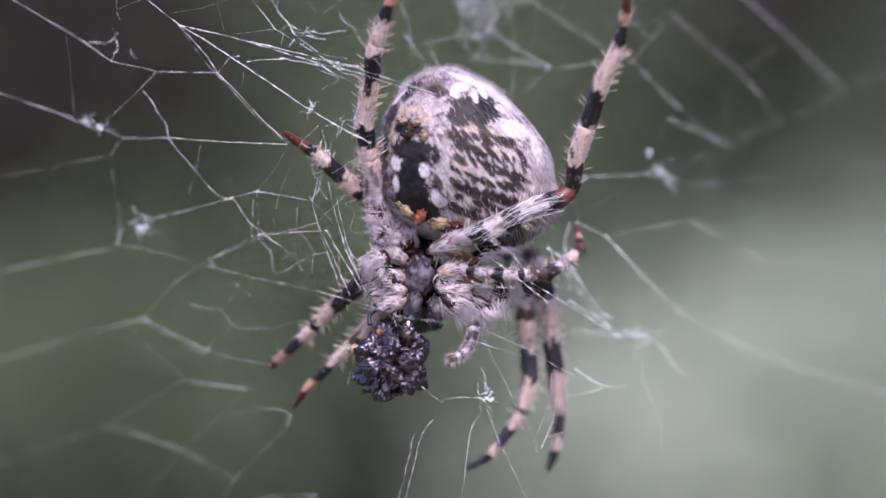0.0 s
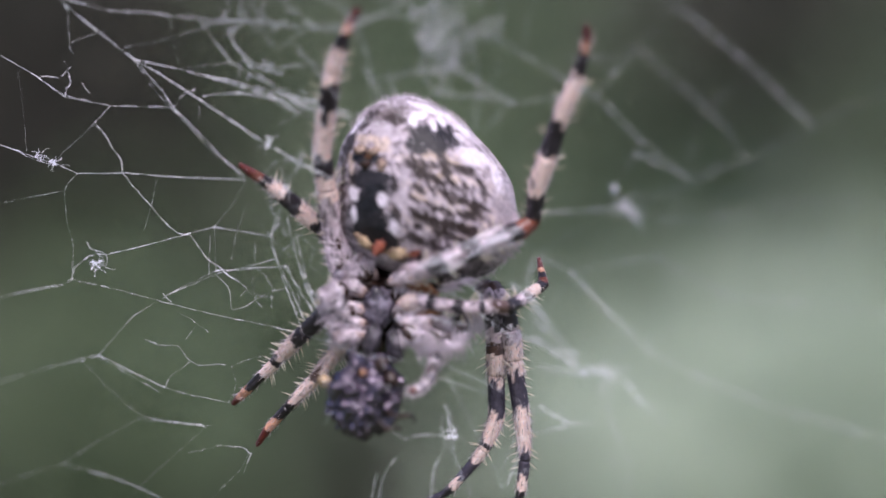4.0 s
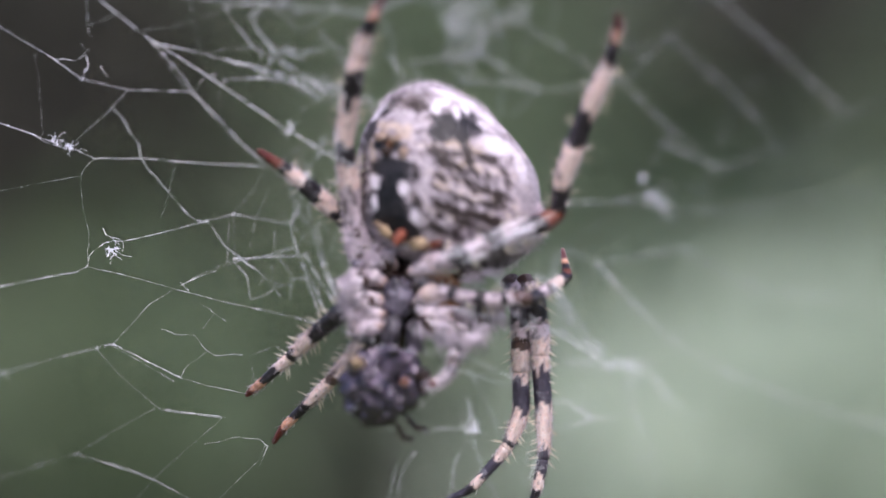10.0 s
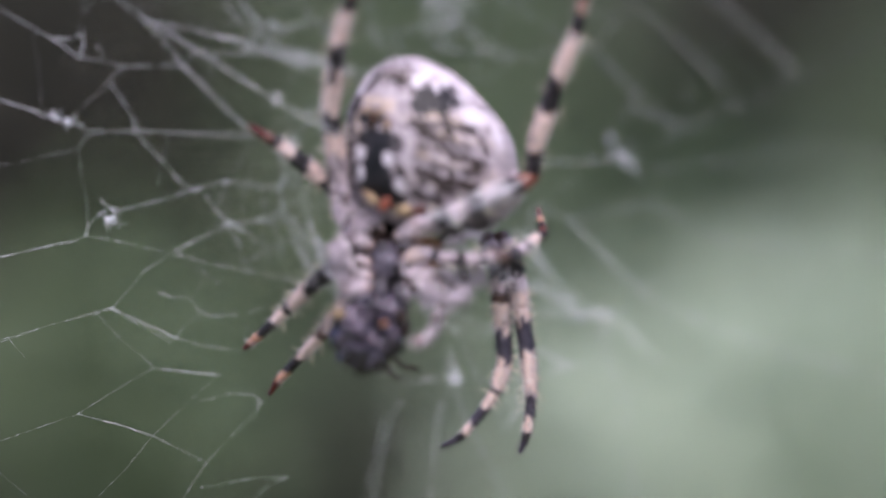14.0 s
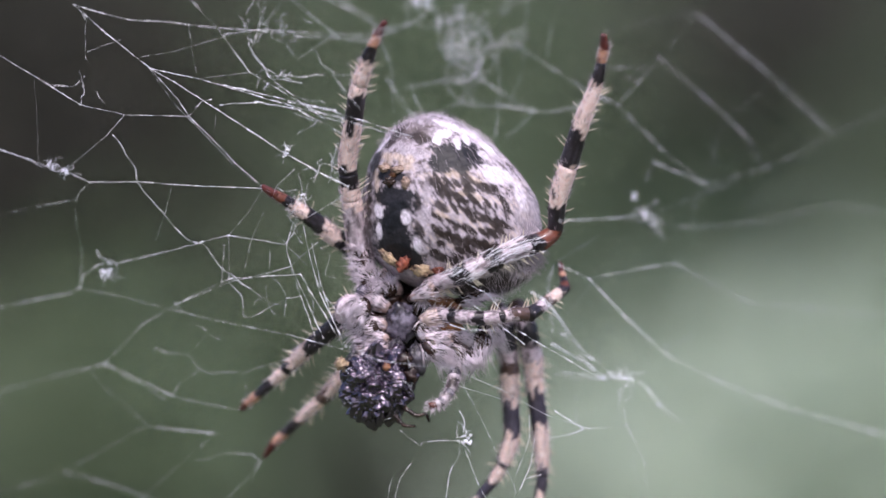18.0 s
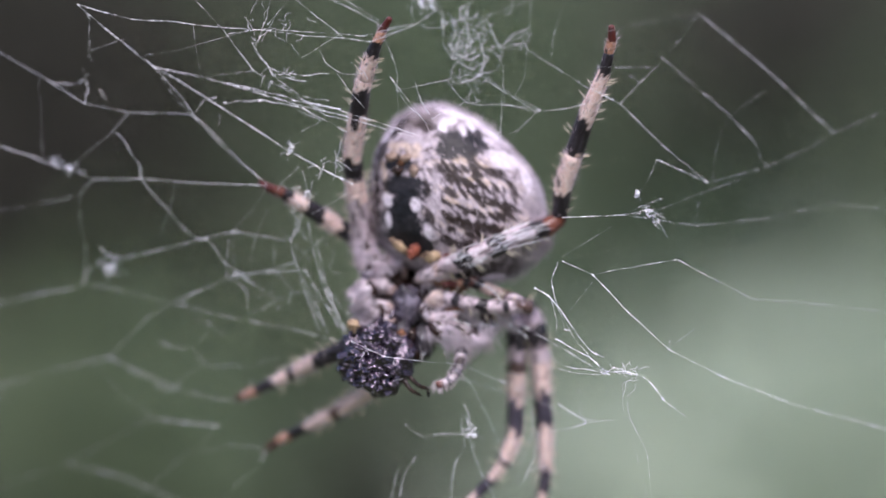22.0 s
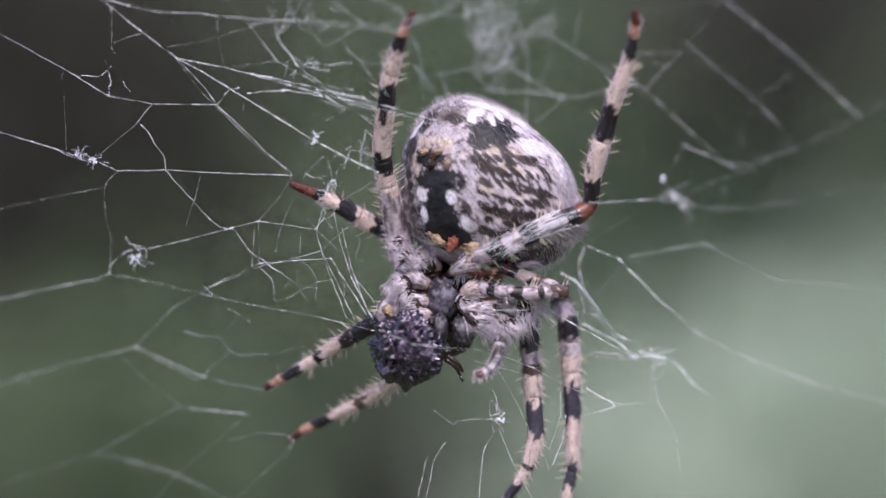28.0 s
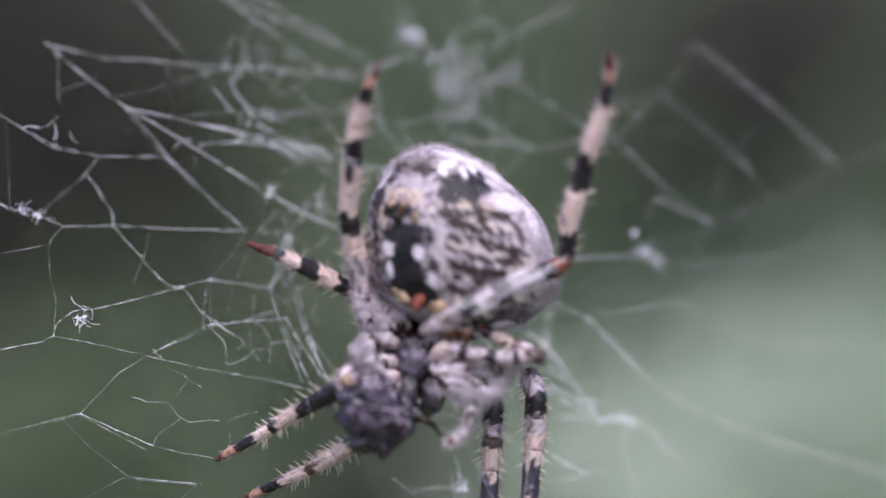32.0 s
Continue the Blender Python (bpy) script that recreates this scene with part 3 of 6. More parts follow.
thread([(-8.16, -2.94, -1.16), (-7.50, -2.98, -1.71), (-7.21, -2.91, -2.27), (-7.31, -2.62, -3.17)], width=0.63, slack=0.24)
thread([(-8.18, -2.75, -1.72), (-8.09, -2.51, -2.60), (-7.78, -2.47, -3.09)], width=0.56, slack=0.24)
thread([(-9.98, -2.18, -1.59), (-9.38, -2.19, -2.21), (-9.22, -1.94, -3.18), (-8.52, -2.23, -3.04), (-7.77, -2.62, -2.61), (-7.21, -2.89, -2.33), (-6.51, -3.17, -2.20)], width=0.63, slack=0.24)
thread([(-8.78, -2.27, -2.60), (-8.50, -2.44, -2.33), (-7.92, -2.50, -2.85)], width=0.56, slack=0.24)
thread([(-5.90, -3.67, -1.21), (-5.40, -3.54, -2.21), (-4.67, -3.54, -3.11), (-4.44, -3.46, -3.76)], width=0.70, slack=0.18)
thread([(-6.49, -3.54, -1.02), (-6.27, -3.39, -1.71), (-5.96, -3.28, -2.48), (-5.96, -3.13, -2.99)], width=0.56, slack=0.12)
thread([(-7.84, -4.33, 2.34), (-7.67, -4.58, 2.85), (-6.81, -4.90, 3.66)], width=0.51, slack=0.12)
thread([(-7.67, -4.58, 2.85), (-7.31, -4.61, 2.65), (-6.71, -4.81, 2.72)], width=0.51, slack=0.18)
thread([(-6.62, -4.96, 3.47), (-6.45, -4.78, 2.45), (-6.71, -4.36, 1.56), (-6.95, -4.06, 0.95), (-6.47, -3.96, 0.26)], width=0.63, slack=0.24)
thread([(-6.83, -4.15, 1.09), (-6.54, -4.05, 0.58), (-6.43, -3.96, 0.20)], width=0.44, slack=0.18)
thread([(-5.61, -4.16, 0.06), (-5.20, -4.16, -0.32), (-5.39, -3.83, -1.21), (-4.89, -3.95, -1.35)], width=0.38, slack=0.18)
thread([(-6.22, -4.46, 1.46), (-5.23, -4.95, 2.01), (-4.62, -5.27, 2.42)], width=0.56, slack=0.12)
thread([(-6.90, -4.99, 6.25), (-5.80, -5.49, 5.83), (-6.68, -5.03, 5.30)], width=0.56, slack=0.18)
tuft((-6.37, -4.80, 2.48), size=0.45, count=16, seed=31, width=0.8)
thread([(4.01, -6.99, -1.94), (4.78, -7.14, -2.42), (5.77, -7.28, -3.79), (6.54, -7.45, -4.83), (7.14, -7.68, -5.10)], width=1.92, slack=0.15)
thread([(4.78, -7.14, -2.42), (5.05, -7.09, -3.52), (4.97, -7.02, -4.07)], width=1.34, slack=0.30)
thread([(5.13, -7.10, -3.73), (5.51, -7.19, -3.89), (5.83, -7.30, -3.79)], width=1.20, slack=0.30)
thread([(4.97, -7.00, -4.29), (6.42, -7.39, -5.09), (7.30, -7.74, -5.76), (8.19, -8.14, -5.76), (9.07, -8.55, -6.08), (9.79, -8.93, -7.02), (10.72, -9.45, -7.73)], width=1.80, slack=0.15)
thread([(7.16, -7.68, -5.89), (7.68, -7.91, -5.55), (8.38, -8.23, -5.89)], width=1.80, slack=0.30)
thread([(4.95, -6.93, -5.17), (5.43, -7.05, -5.56), (6.64, -7.44, -5.72), (7.43, -7.79, -5.90)], width=1.12, slack=0.20)
thread([(5.24, -5.20, -7.43), (6.54, -5.67, -8.26), (5.09, -5.12, -8.67)], width=1.20, slack=0.10)
thread([(6.54, -5.67, -8.26), (8.49, -6.60, -8.01)], width=0.60)
thread([(8.33, -6.48, -6.46), (8.42, -6.56, -7.93), (9.19, -7.08, -9.54), (9.33, -7.33, -11.03), (9.74, -7.71, -15.08)], width=0.70, slack=0.10)
thread([(4.36, -4.19, -8.80), (4.19, -4.19, -10.07), (3.66, -4.16, -11.14)], width=1.00, slack=0.4)
thread([(4.66, -4.21, -10.42), (3.89, -4.17, -10.67)], width=0.80, slack=0.2)
thread([(0.11, -4.01, -6.16), (0.93, -4.04, -6.37), (2.73, -4.12, -6.91)], width=0.70)
# upper tangle
thread([(-2.10, -10.05, 16.48), (-1.63, -10.13, 12.47), (-1.52, -10.14, 11.45), (-0.75, -9.90, 10.96), (-0.68, -9.71, 10.59), (-1.50, -9.36, 10.10), (-2.65, -8.86, 9.89)], slack=0.3, width=0.90)
thread([(-1.52, -10.14, 11.45), (-1.68, -9.62, 10.60), (-1.63, -9.42, 10.23)], slack=0.3, width=0.75)
thread([(-0.68, -9.91, 10.96), (-1.13, -10.09, 11.33), (-1.52, -10.14, 11.45)], slack=0.4, width=0.75)
thread([(-2.65, -8.86, 9.89), (-3.88, -8.03, 9.61), (-4.88, -7.53, 9.73), (-6.94, -6.48, 9.89), (-8.49, -6.24, 10.01), (-10.06, -5.76, 9.79)], slack=0.1, width=1.12)
thread([(-4.88, -7.53, 9.73), (-5.91, -6.60, 9.13), (-6.68, -5.87, 8.67)], slack=0.2, width=0.75)
thread([(-5.91, -6.60, 9.13), (-5.53, -6.46, 8.49), (-4.89, -6.54, 7.96), (-3.87, -7.11, 7.92)], slack=0.4, width=0.75)
thread([(-2.38, -9.06, 10.01), (-0.11, -9.52, 10.16), (1.89, -9.83, 10.48), (3.39, -10.15, 11.03), (5.39, -10.31, 12.26)], width=0.60)
thread([(-0.32, -9.60, 10.33), (-0.23, -9.04, 9.22), (0.16, -8.78, 8.59)], slack=0.3, width=0.90)
thread([(0.16, -8.78, 8.59), (0.92, -8.81, 8.46), (1.41, -8.97, 8.70)], slack=0.4, width=0.75)
thread([(3.58, -9.25, 8.92), (3.16, -9.53, 9.67), (3.66, -9.66, 9.92), (3.64, -10.20, 11.15)], slack=0.3, width=0.75)
thread([(1.92, -9.18, 9.07), (3.16, -9.45, 9.47), (3.57, -9.55, 9.67)], slack=0.3, width=0.75)
thread([(3.64, -10.20, 11.15), (4.88, -10.32, 11.76), (5.69, -10.31, 12.25)], width=0.75)
thread([(1.87, -10.30, 11.66), (2.76, -10.25, 11.28), (2.89, -9.96, 10.67), (2.52, -9.85, 10.47)], slack=0.4, width=0.75)
thread([(1.31, -10.28, 16.43), (1.76, -10.29, 12.42), (1.83, -10.29, 11.79)], slack=0.3, width=0.75)
thread([(0.62, -10.15, 11.23), (1.87, -10.29, 11.53), (2.63, -10.31, 11.71)], width=0.75)
thread([(5.52, -10.31, 12.00), (5.14, -10.09, 10.89), (4.79, -9.69, 9.90), (4.64, -9.21, 8.66)], slack=0.3, width=0.75)
thread([(0.17, -8.20, 7.26), (0.95, -8.00, 6.50), (2.72, -8.23, 6.43), (3.98, -8.30, 6.16)], slack=0.2, width=0.83)
thread([(3.98, -8.30, 6.16), (5.24, -8.47, 6.25), (6.24, -8.64, 6.51)], width=0.75)
thread([(1.69, -8.53, 7.57), (2.96, -8.40, 6.80), (3.98, -8.30, 6.16)], width=0.83)
thread([(3.98, -8.30, 6.16), (3.48, -8.05, 5.53), (2.85, -7.84, 5.15)], slack=0.2, width=0.75)
thread([(1.64, -9.73, 10.31), (2.43, -9.17, 8.94), (2.59, -8.21, 6.43), (2.28, -7.66, 4.90)], width=0.52)
thread([(3.56, -9.19, 8.80), (3.46, -8.76, 7.68), (3.08, -8.45, 6.93)], slack=0.2, width=0.52)
thread([(-12.38, -6.83, 15.17), (-8.96, -7.40, 12.75), (-6.92, -7.43, 11.31), (-5.02, -7.49, 9.78)], width=0.98)
thread([(-10.60, -7.14, 15.08), (-7.17, -7.66, 12.72), (-6.02, -8.16, 11.90), (-4.88, -8.56, 11.34), (-3.15, -8.82, 10.29)], width=0.90)
thread([(-2.36, -7.60, 7.13), (-0.08, -8.30, 7.59), (0.93, -8.54, 7.83)], width=0.52)
thread([(-2.88, -8.45, 9.40), (-2.38, -8.13, 8.26), (-2.24, -7.28, 6.22)], slack=0.3, width=0.75)
thread([(-2.62, -7.74, 7.76), (-1.85, -7.53, 6.48), (-1.21, -7.43, 5.97)], slack=0.2, width=0.75)
thread([(-1.48, -8.04, 7.48), (-1.21, -7.69, 6.60), (-0.83, -7.55, 6.08)], slack=0.3, width=0.75)
thread([(-4.38, -7.09, 8.46), (-3.87, -7.18, 8.06), (-3.63, -7.11, 7.67)], slack=0.4, width=0.75)
thread([(-7.34, -5.26, 8.04), (-6.43, -5.59, 7.89), (-5.41, -6.23, 7.95)], slack=0.3, width=1.05)
thread([(-8.25, -5.22, 8.32), (-7.74, -4.96, 7.67), (-6.70, -5.17, 6.98), (-5.42, -5.83, 6.69)], slack=0.3, width=0.75)
thread([(-8.77, -5.50, 8.95), (-8.25, -5.22, 8.32), (-6.96, -5.21, 7.78)], slack=0.3, width=0.75)
thread([(-7.43, -7.25, 11.20), (-8.23, -6.26, 9.96), (-8.50, -5.88, 9.46)], slack=0.4, width=0.75)
thread([(-6.91, -7.72, 12.07), (-7.31, -7.26, 11.20), (-8.23, -6.43, 10.21)], slack=0.4, width=0.75)
# the silk cloud: loops and a dense knot
thread([(-0.26, -9.91, 10.24), (-0.23, -9.96, 9.52), (0.11, -10.00, 9.00), (0.87, -10.03, 9.03), (1.78, -10.05, 8.92), (2.68, -10.08, 9.08), (3.49, -10.10, 9.20)], slack=0.5, width=0.9)
thread([(-0.26, -9.97, 10.20), (0.36, -9.95, 9.95), (1.08, -9.93, 10.03), (1.80, -9.91, 9.79), (2.29, -9.90, 8.95)], slack=0.5, width=0.9)
thread([(3.49, -10.10, 9.20), (3.63, -10.10, 9.73), (2.87, -10.12, 9.61), (2.42, -10.13, 8.99), (3.14, -10.11, 8.91), (3.49, -10.10, 9.20)], slack=0.5, width=0.8)
thread([(0.36, -9.83, 9.87), (1.07, -9.81, 9.22), (0.34, -9.83, 9.14), (0.63, -9.83, 9.86), (1.40, -9.80, 9.57), (0.79, -9.82, 8.95)], slack=0.7, width=1.0)
thread([(0.13, -9.60, 9.01), (0.62, -9.54, 8.60), (1.27, -9.48, 8.81), (1.81, -9.42, 8.49), (1.07, -9.39, 8.05), (0.35, -9.37, 8.34), (0.07, -9.33, 7.89), (0.61, -9.27, 7.52), (1.44, -9.20, 7.77)], slack=0.7, width=0.9)
thread([(1.45, -9.56, 9.12), (1.61, -9.44, 8.22), (1.06, -9.33, 7.60), (0.33, -9.23, 7.34), (0.08, -9.12, 7.75)], slack=0.6, width=0.8)
thread([(0.62, -9.11, 7.52), (1.03, -9.05, 7.24), (0.88, -9.00, 6.61), (1.29, -8.94, 6.63), (1.04, -8.90, 7.12), (0.71, -8.86, 6.62)], slack=0.5, width=1.1)
thread([(1.80, -9.67, 8.89), (2.31, -9.54, 8.56), (2.16, -9.42, 8.02), (1.25, -9.33, 7.78)], slack=0.5, width=0.8)
thread([(1.29, -8.85, 6.64), (2.51, -9.05, 6.47), (4.13, -9.24, 6.19)], width=0.8)
thread([(0.89, -8.86, 6.61), (-0.02, -8.52, 6.23), (-0.73, -8.18, 5.83)], width=0.8)
thread([(2.30, -9.66, 8.92), (2.48, -8.87, 7.66), (2.40, -8.09, 4.93)], width=0.5)
thread([(1.45, -9.08, 7.78), (2.70, -9.17, 7.01), (4.13, -9.24, 6.19)], width=0.7)
thread([(4.13, -9.24, 6.19), (3.50, -8.90, 5.63), (2.88, -8.56, 4.91)], slack=0.2, width=0.7)
# strands over the hind leg to the crown, and from the body to the lower knot
thread([(-7.12, -5.12, 6.76), (-5.07, -5.52, 6.31), (-3.22, -5.81, 5.72), (-2.11, -5.80, 5.39), (-1.31, -5.56, 5.11)], width=1.2)
thread([(-6.18, -5.31, 6.47), (-4.33, -5.63, 5.87), (-2.49, -5.78, 5.29), (-1.54, -5.56, 5.07)], width=0.9)
thread([(-5.02, -6.49, 7.94), (-4.34, -6.51, 6.98), (-3.79, -6.44, 6.37)], width=0.7)
thread([(-2.53, -7.92, 7.64), (-1.80, -7.73, 6.70), (-1.24, -7.36, 5.95), (-0.87, -6.99, 5.58)], width=0.7)
thread([(2.97, -3.82, -3.43), (4.98, -4.67, -4.58), (6.87, -5.51, -5.68), (7.43, -6.39, -5.96)], width=1.2)
thread([(5.05, -7.26, -0.73), (4.78, -7.49, -1.60), (5.06, -7.71, -2.90), (5.88, -7.91, -4.34), (7.14, -8.10, -5.81)], slack=0.2, width=0.83)
thread([(4.80, -7.21, -1.83), (5.31, -7.31, -3.59), (5.50, -7.43, -4.02)], slack=0.4, width=0.68)
thread([(5.16, -7.20, -5.67), (6.31, -7.65, -5.89), (7.35, -8.09, -5.88)], slack=0.2, width=0.60)
thread([(6.15, -5.83, -6.75), (6.20, -6.07, -8.05)], width=0.5)
# strands before the body
thread([(-10.12, -4.36, 7.57), (-6.96, -5.01, 6.81), (-4.89, -6.00, 6.30)], width=1.7)
thread([(-0.56, -1.48, 5.71), (-0.04, -1.50, 4.91), (0.76, -1.53, 4.55)], slack=0.2, width=0.6)
thread([(-0.43, -1.48, 5.71), (0.90, -1.54, 5.03), (2.10, -1.59, 4.43)], slack=0.2, width=0.6)
thread([(-1.22, -2.15, 3.02), (0.10, -2.21, 2.35), (1.42, -2.26, 1.80)], slack=0.2, width=0.6)
thread([(-0.13, -4.00, -1.51), (1.69, -4.08, -2.70), (3.90, -4.17, -4.41)], width=1.2)
thread([(0.40, -5.02, -3.47), (1.18, -5.06, -3.73), (2.49, -5.11, -3.74)], slack=0.3)
thread([(0.99, -4.65, -1.52), (2.04, -4.69, -2.04), (2.69, -4.72, -2.69)], slack=0.3)
thread([(-0.61, -3.18, 1.09), (0.71, -3.23, 0.56), (2.29, -3.30, -0.09)], width=0.6)
thread([(-4.41, -6.41, -4.39), (-2.86, -6.48, -5.11), (-0.79, -6.57, -5.36), (0.76, -6.64, -5.48)], width=0.7)
thread([(0.72, -4.04, -5.60), (2.82, -4.13, -6.51), (4.92, -4.22, -7.68), (7.02, -4.31, -8.32)], width=0.7)
# below the body
thread([(-1.88, -4.42, -8.39), (-0.97, -4.46, -9.06), (-0.78, -4.47, -8.91), (0.87, -4.54, -8.85)], slack=0.2)
thread([(0.86, -4.54, -7.48), (1.05, -4.55, -7.93), (1.05, -4.55, -8.45)], slack=0.3)
thread([(1.13, -4.55, -9.24), (1.65, -4.58, -10.67), (2.18, -4.60, -11.71), (4.06, -4.68, -15.44)], slack=0.2)
thread([(0.87, -4.54, -9.37), (0.34, -4.52, -10.68), (0.22, -4.51, -11.99), (-0.20, -4.50, -16.16)], slack=0.3)
thread([(-1.36, -4.45, -9.91), (-1.87, -4.42, -10.69), (-2.19, -4.41, -12.01), (-3.16, -4.37, -16.09)], slack=0.3)
thread([(0.86, -4.54, -5.97), (1.78, -4.58, -7.66), (2.57, -4.62, -9.36)], width=0.6)
thread([(4.14, -4.18, -7.68), (4.14, -4.18, -8.86), (3.49, -4.16, -10.44)], slack=0.4, width=0.8)
thread([(3.09, -4.14, -10.18), (3.36, -4.15, -10.96), (3.49, -4.16, -11.36)], slack=0.4, width=0.8)
tuft((-18.40, -1.73, 3.84), size=0.5, count=26, seed=1)
tuft((-17.72, -1.86, 3.65), size=0.55, count=26, seed=2)
tuft((-15.91, -0.29, -1.17), size=0.75, count=34, seed=3)
tuft((-7.16, -4.80, 4.47), size=0.55, count=20, seed=4, width=0.8, tall=2.0)
tuft((9.15, -8.74, 1.54), size=0.6, count=14, seed=5, width=1.3)
tuft((9.44, -8.83, 1.19), size=0.45, count=10, seed=25, width=1.3)
tuft((1.13, -4.55, -8.71), size=0.9, count=34, seed=6)
tuft((0.68, -9.82, 9.56), size=1.9, count=38, seed=7, width=1.0)
tuft((0.70, -9.46, 8.24), size=1.7, count=14, seed=8, width=0.9)
tuft((-7.19, -6.44, 9.94), size=2.4, count=10, seed=10, width=0.9)
tuft((-8.63, -6.19, 9.97), size=1.6, count=9, seed=11, width=0.9)
tuft((-1.00, -9.96, 11.08), size=1.1, count=36, seed=12)
tuft((-7.47, -5.17, 7.92), size=1.9, count=9, seed=13, width=0.9)
tuft((8.61, -8.62, 2.38), size=0.5, count=8, seed=14)
tuft((-6.53, -4.66, 2.21), size=1.2, count=8, seed=16)
tuft((-5.22, -5.40, 3.62), size=1.2, count=12, seed=17, width=1.2)
tuft((8.39, -7.73, -5.90), size=1.3, count=14, seed=18, width=1.1)

# ---- the spider ----
spider = new("garden_spider")
tagged(spider, "cross orb-weaver spider hanging head down, mottled grey and brown, banded legs", "spider")
HUB = Vector((-1.95, -1.00, -3.20))


def egg(d):
    """The abdomen's outline: narrower and leaning over towards the crown."""
    k = (1 - 0.14 * d.z) * (1.01 if d.x < 0 else 1 + 0.05 * max(0, d.x)) * (1 - 0.16 * max(0, d.x) * max(0, d.z)) * (1 + 0.20 * max(0, d.x) * max(0, -d.z))
    return Vector((d.x * 4.040 * k - 0.74 * max(0, d.z) ** 1.3, d.y * 3.2 * k, d.z * 4.208 * (1 - 0.10 * max(0, d.x) * max(0, d.z)) - 1.48 * max(0, -d.z) * max(0, d.x)))


BELLY_AT = Vector((0.44, -1.80, 2.09))


def belly_spot(u, v, lift=0.0):
    """A place on the abdomen's face (mm)."""
    d = Vector((u, -math.sqrt(max(0, 1 - u * u - v * v)), v))
    return egg(d) * (1 + lift) + BELLY_AT


def abdomen():
    """Egg-shaped abdomen with pigment in a colour layer."""
    rows, cols = 230, 320
    mid = BELLY_AT
    verts, faces, cols_out = [], [], []
    DKB, BLK, WHT, TAN = (0.026, 0.017, 0.015), (0.009, 0.009, 0.013), (0.72, 0.65, 0.74), (0.54, 0.42, 0.345)
    # blotches: across, up, half-width, half-height, turn
    black = [(0.20, 0.52, 0.27, 0.17, -15), (0.44, 0.58, 0.18, 0.11, -30), (0.0, 0.41, 0.14, 0.10, -20), (-0.57, 0.04, 0.29, 0.15, -5), (-0.57, -0.15, 0.20, 0.17, -5), (-0.55, -0.37, 0.24, 0.29, -8), (-0.42, -0.60, 0.20, 0.15, -20), (-0.60, 0.30, 0.17, 0.10, -5)]
    brown = [(-0.08, 0.21, 0.11, 0.06, -25), (0.05, 0.12, 0.12, 0.06, -35), (0.30, 0.27, 0.10, 0.05, -30), (0.50, 0.16, 0.13, 0.06, -25), (0.62, 0.30, 0.07, 0.05, -30), (-0.03, -0.05, 0.10, 0.05, -30), (0.10, -0.40, 0.20, 0.05, -14), (0.40, -0.42, 0.18, 0.045, -14), (0.05, -0.62, 0.22, 0.05, -10),
             (-0.19, 0.72, 0.14, 0.06, -10), (-0.56, 0.72, 0.20, 0.05, 40), (-0.80, 0.45, 0.05, 0.15, -30), (0.42, -0.88, 0.62, 0.17, 12), (-0.10, -0.80, 0.16, 0.08, 0), (-0.89, 0.16, 0.03, 0.06, 0), (-0.88, 0.02, 0.035, 0.05, 0), (-0.87, -0.12, 0.03, 0.06, 0), (-0.85, -0.26, 0.03, 0.05, 0), (-0.30, 0.02, 0.04, 0.12, 10), (-0.27, -0.30, 0.04, 0.12, 25)]
    white = [(0.12, 0.77, 0.13, 0.05, 15), (0.27, 0.68, 0.045, 0.08, 0), (0.02, 0.69, 0.06, 0.06, 0), (0.40, 0.72, 0.05, 0.06, 0), (0.56, 0.55, 0.07, 0.05, -40), (0.66, 0.31, 0.17, 0.12, -20), (0.30, 0.84, 0.28, 0.045, -15), (0.62, 0.66, 0.14, 0.05, -45), (0.85, 0.10, 0.05, 0.16, 0),
             (-0.75, -0.09, 0.055, 0.09, 15), (-0.43, -0.17, 0.06, 0.085, 25), (-0.72, -0.32, 0.03, 0.10, 10), (-0.29, -0.47, 0.045, 0.10, 20), (-0.68, 0.66, 0.14, 0.02, 42)]
    tan = [(-0.64, 0.50, 0.08, 0.05, -20), (-0.42, 0.40, 0.10, 0.05, -10), (-0.78, 0.16, 0.035, 0.26, 5), (0.14, 0.33, 0.10, 0.04, -30), (0.38, 0.26, 0.09, 0.04, -30), (0.30, 0.36, 0.06, 0.03, -30), (0.08, 0.30, 0.05, 0.03, -30), (0.46, 0.22, 0.05, 0.035, -30), (-0.02, -0.14, 0.10, 0.03, -20), (0.22, 0.10, 0.05, 0.03, -30), (0.40, 0.05, 0.05, 0.03, -30), (-0.50, 0.50, 0.10, 0.04, -15), (-0.66, 0.41, 0.07, 0.04, 0), (-0.36, 0.48, 0.06, 0.05, -20)]
    lilac = [(-0.36, 0.58, 0.20, 0.08, -20), (-0.22, -0.04, 0.07, 0.30, -8), (0.88, -0.15, 0.12, 0.30, 0), (-0.55, -0.10, 0.12, 0.02, -5)]
    # short slanting strokes in rows that thin out downwards
    mark_rng = random.Random(21)
    strokes = []
    for r, (v0, tall, u0, u1) in enumerate(((0.22, 0.085, -0.06, 0.66), (0.05, 0.085, -0.02, 0.68), (-0.10, 0.075, -0.06, 0.66), (-0.23, 0.065, -0.08, 0.64), (-0.36, 0.055, -0.10, 0.62), (-0.48, 0.05, -0.10, 0.55), (-0.60, 0.045, -0.10, 0.5))):
        u = u0
        while u < u1:
            if mark_rng.random() < 0.82:
                strokes.append((u + mark_rng.uniform(-0.02, 0.02), v0 - 0.16 * (u - 0.2) + mark_rng.uniform(-0.03, 0.03), mark_rng.uniform(0.022, 0.040), tall * mark_rng.uniform(0.8, 1.35), 30 + 12 * r * 0.6 + mark_rng.uniform(-12, 12)))
            u += mark_rng.uniform(0.055, 0.10)
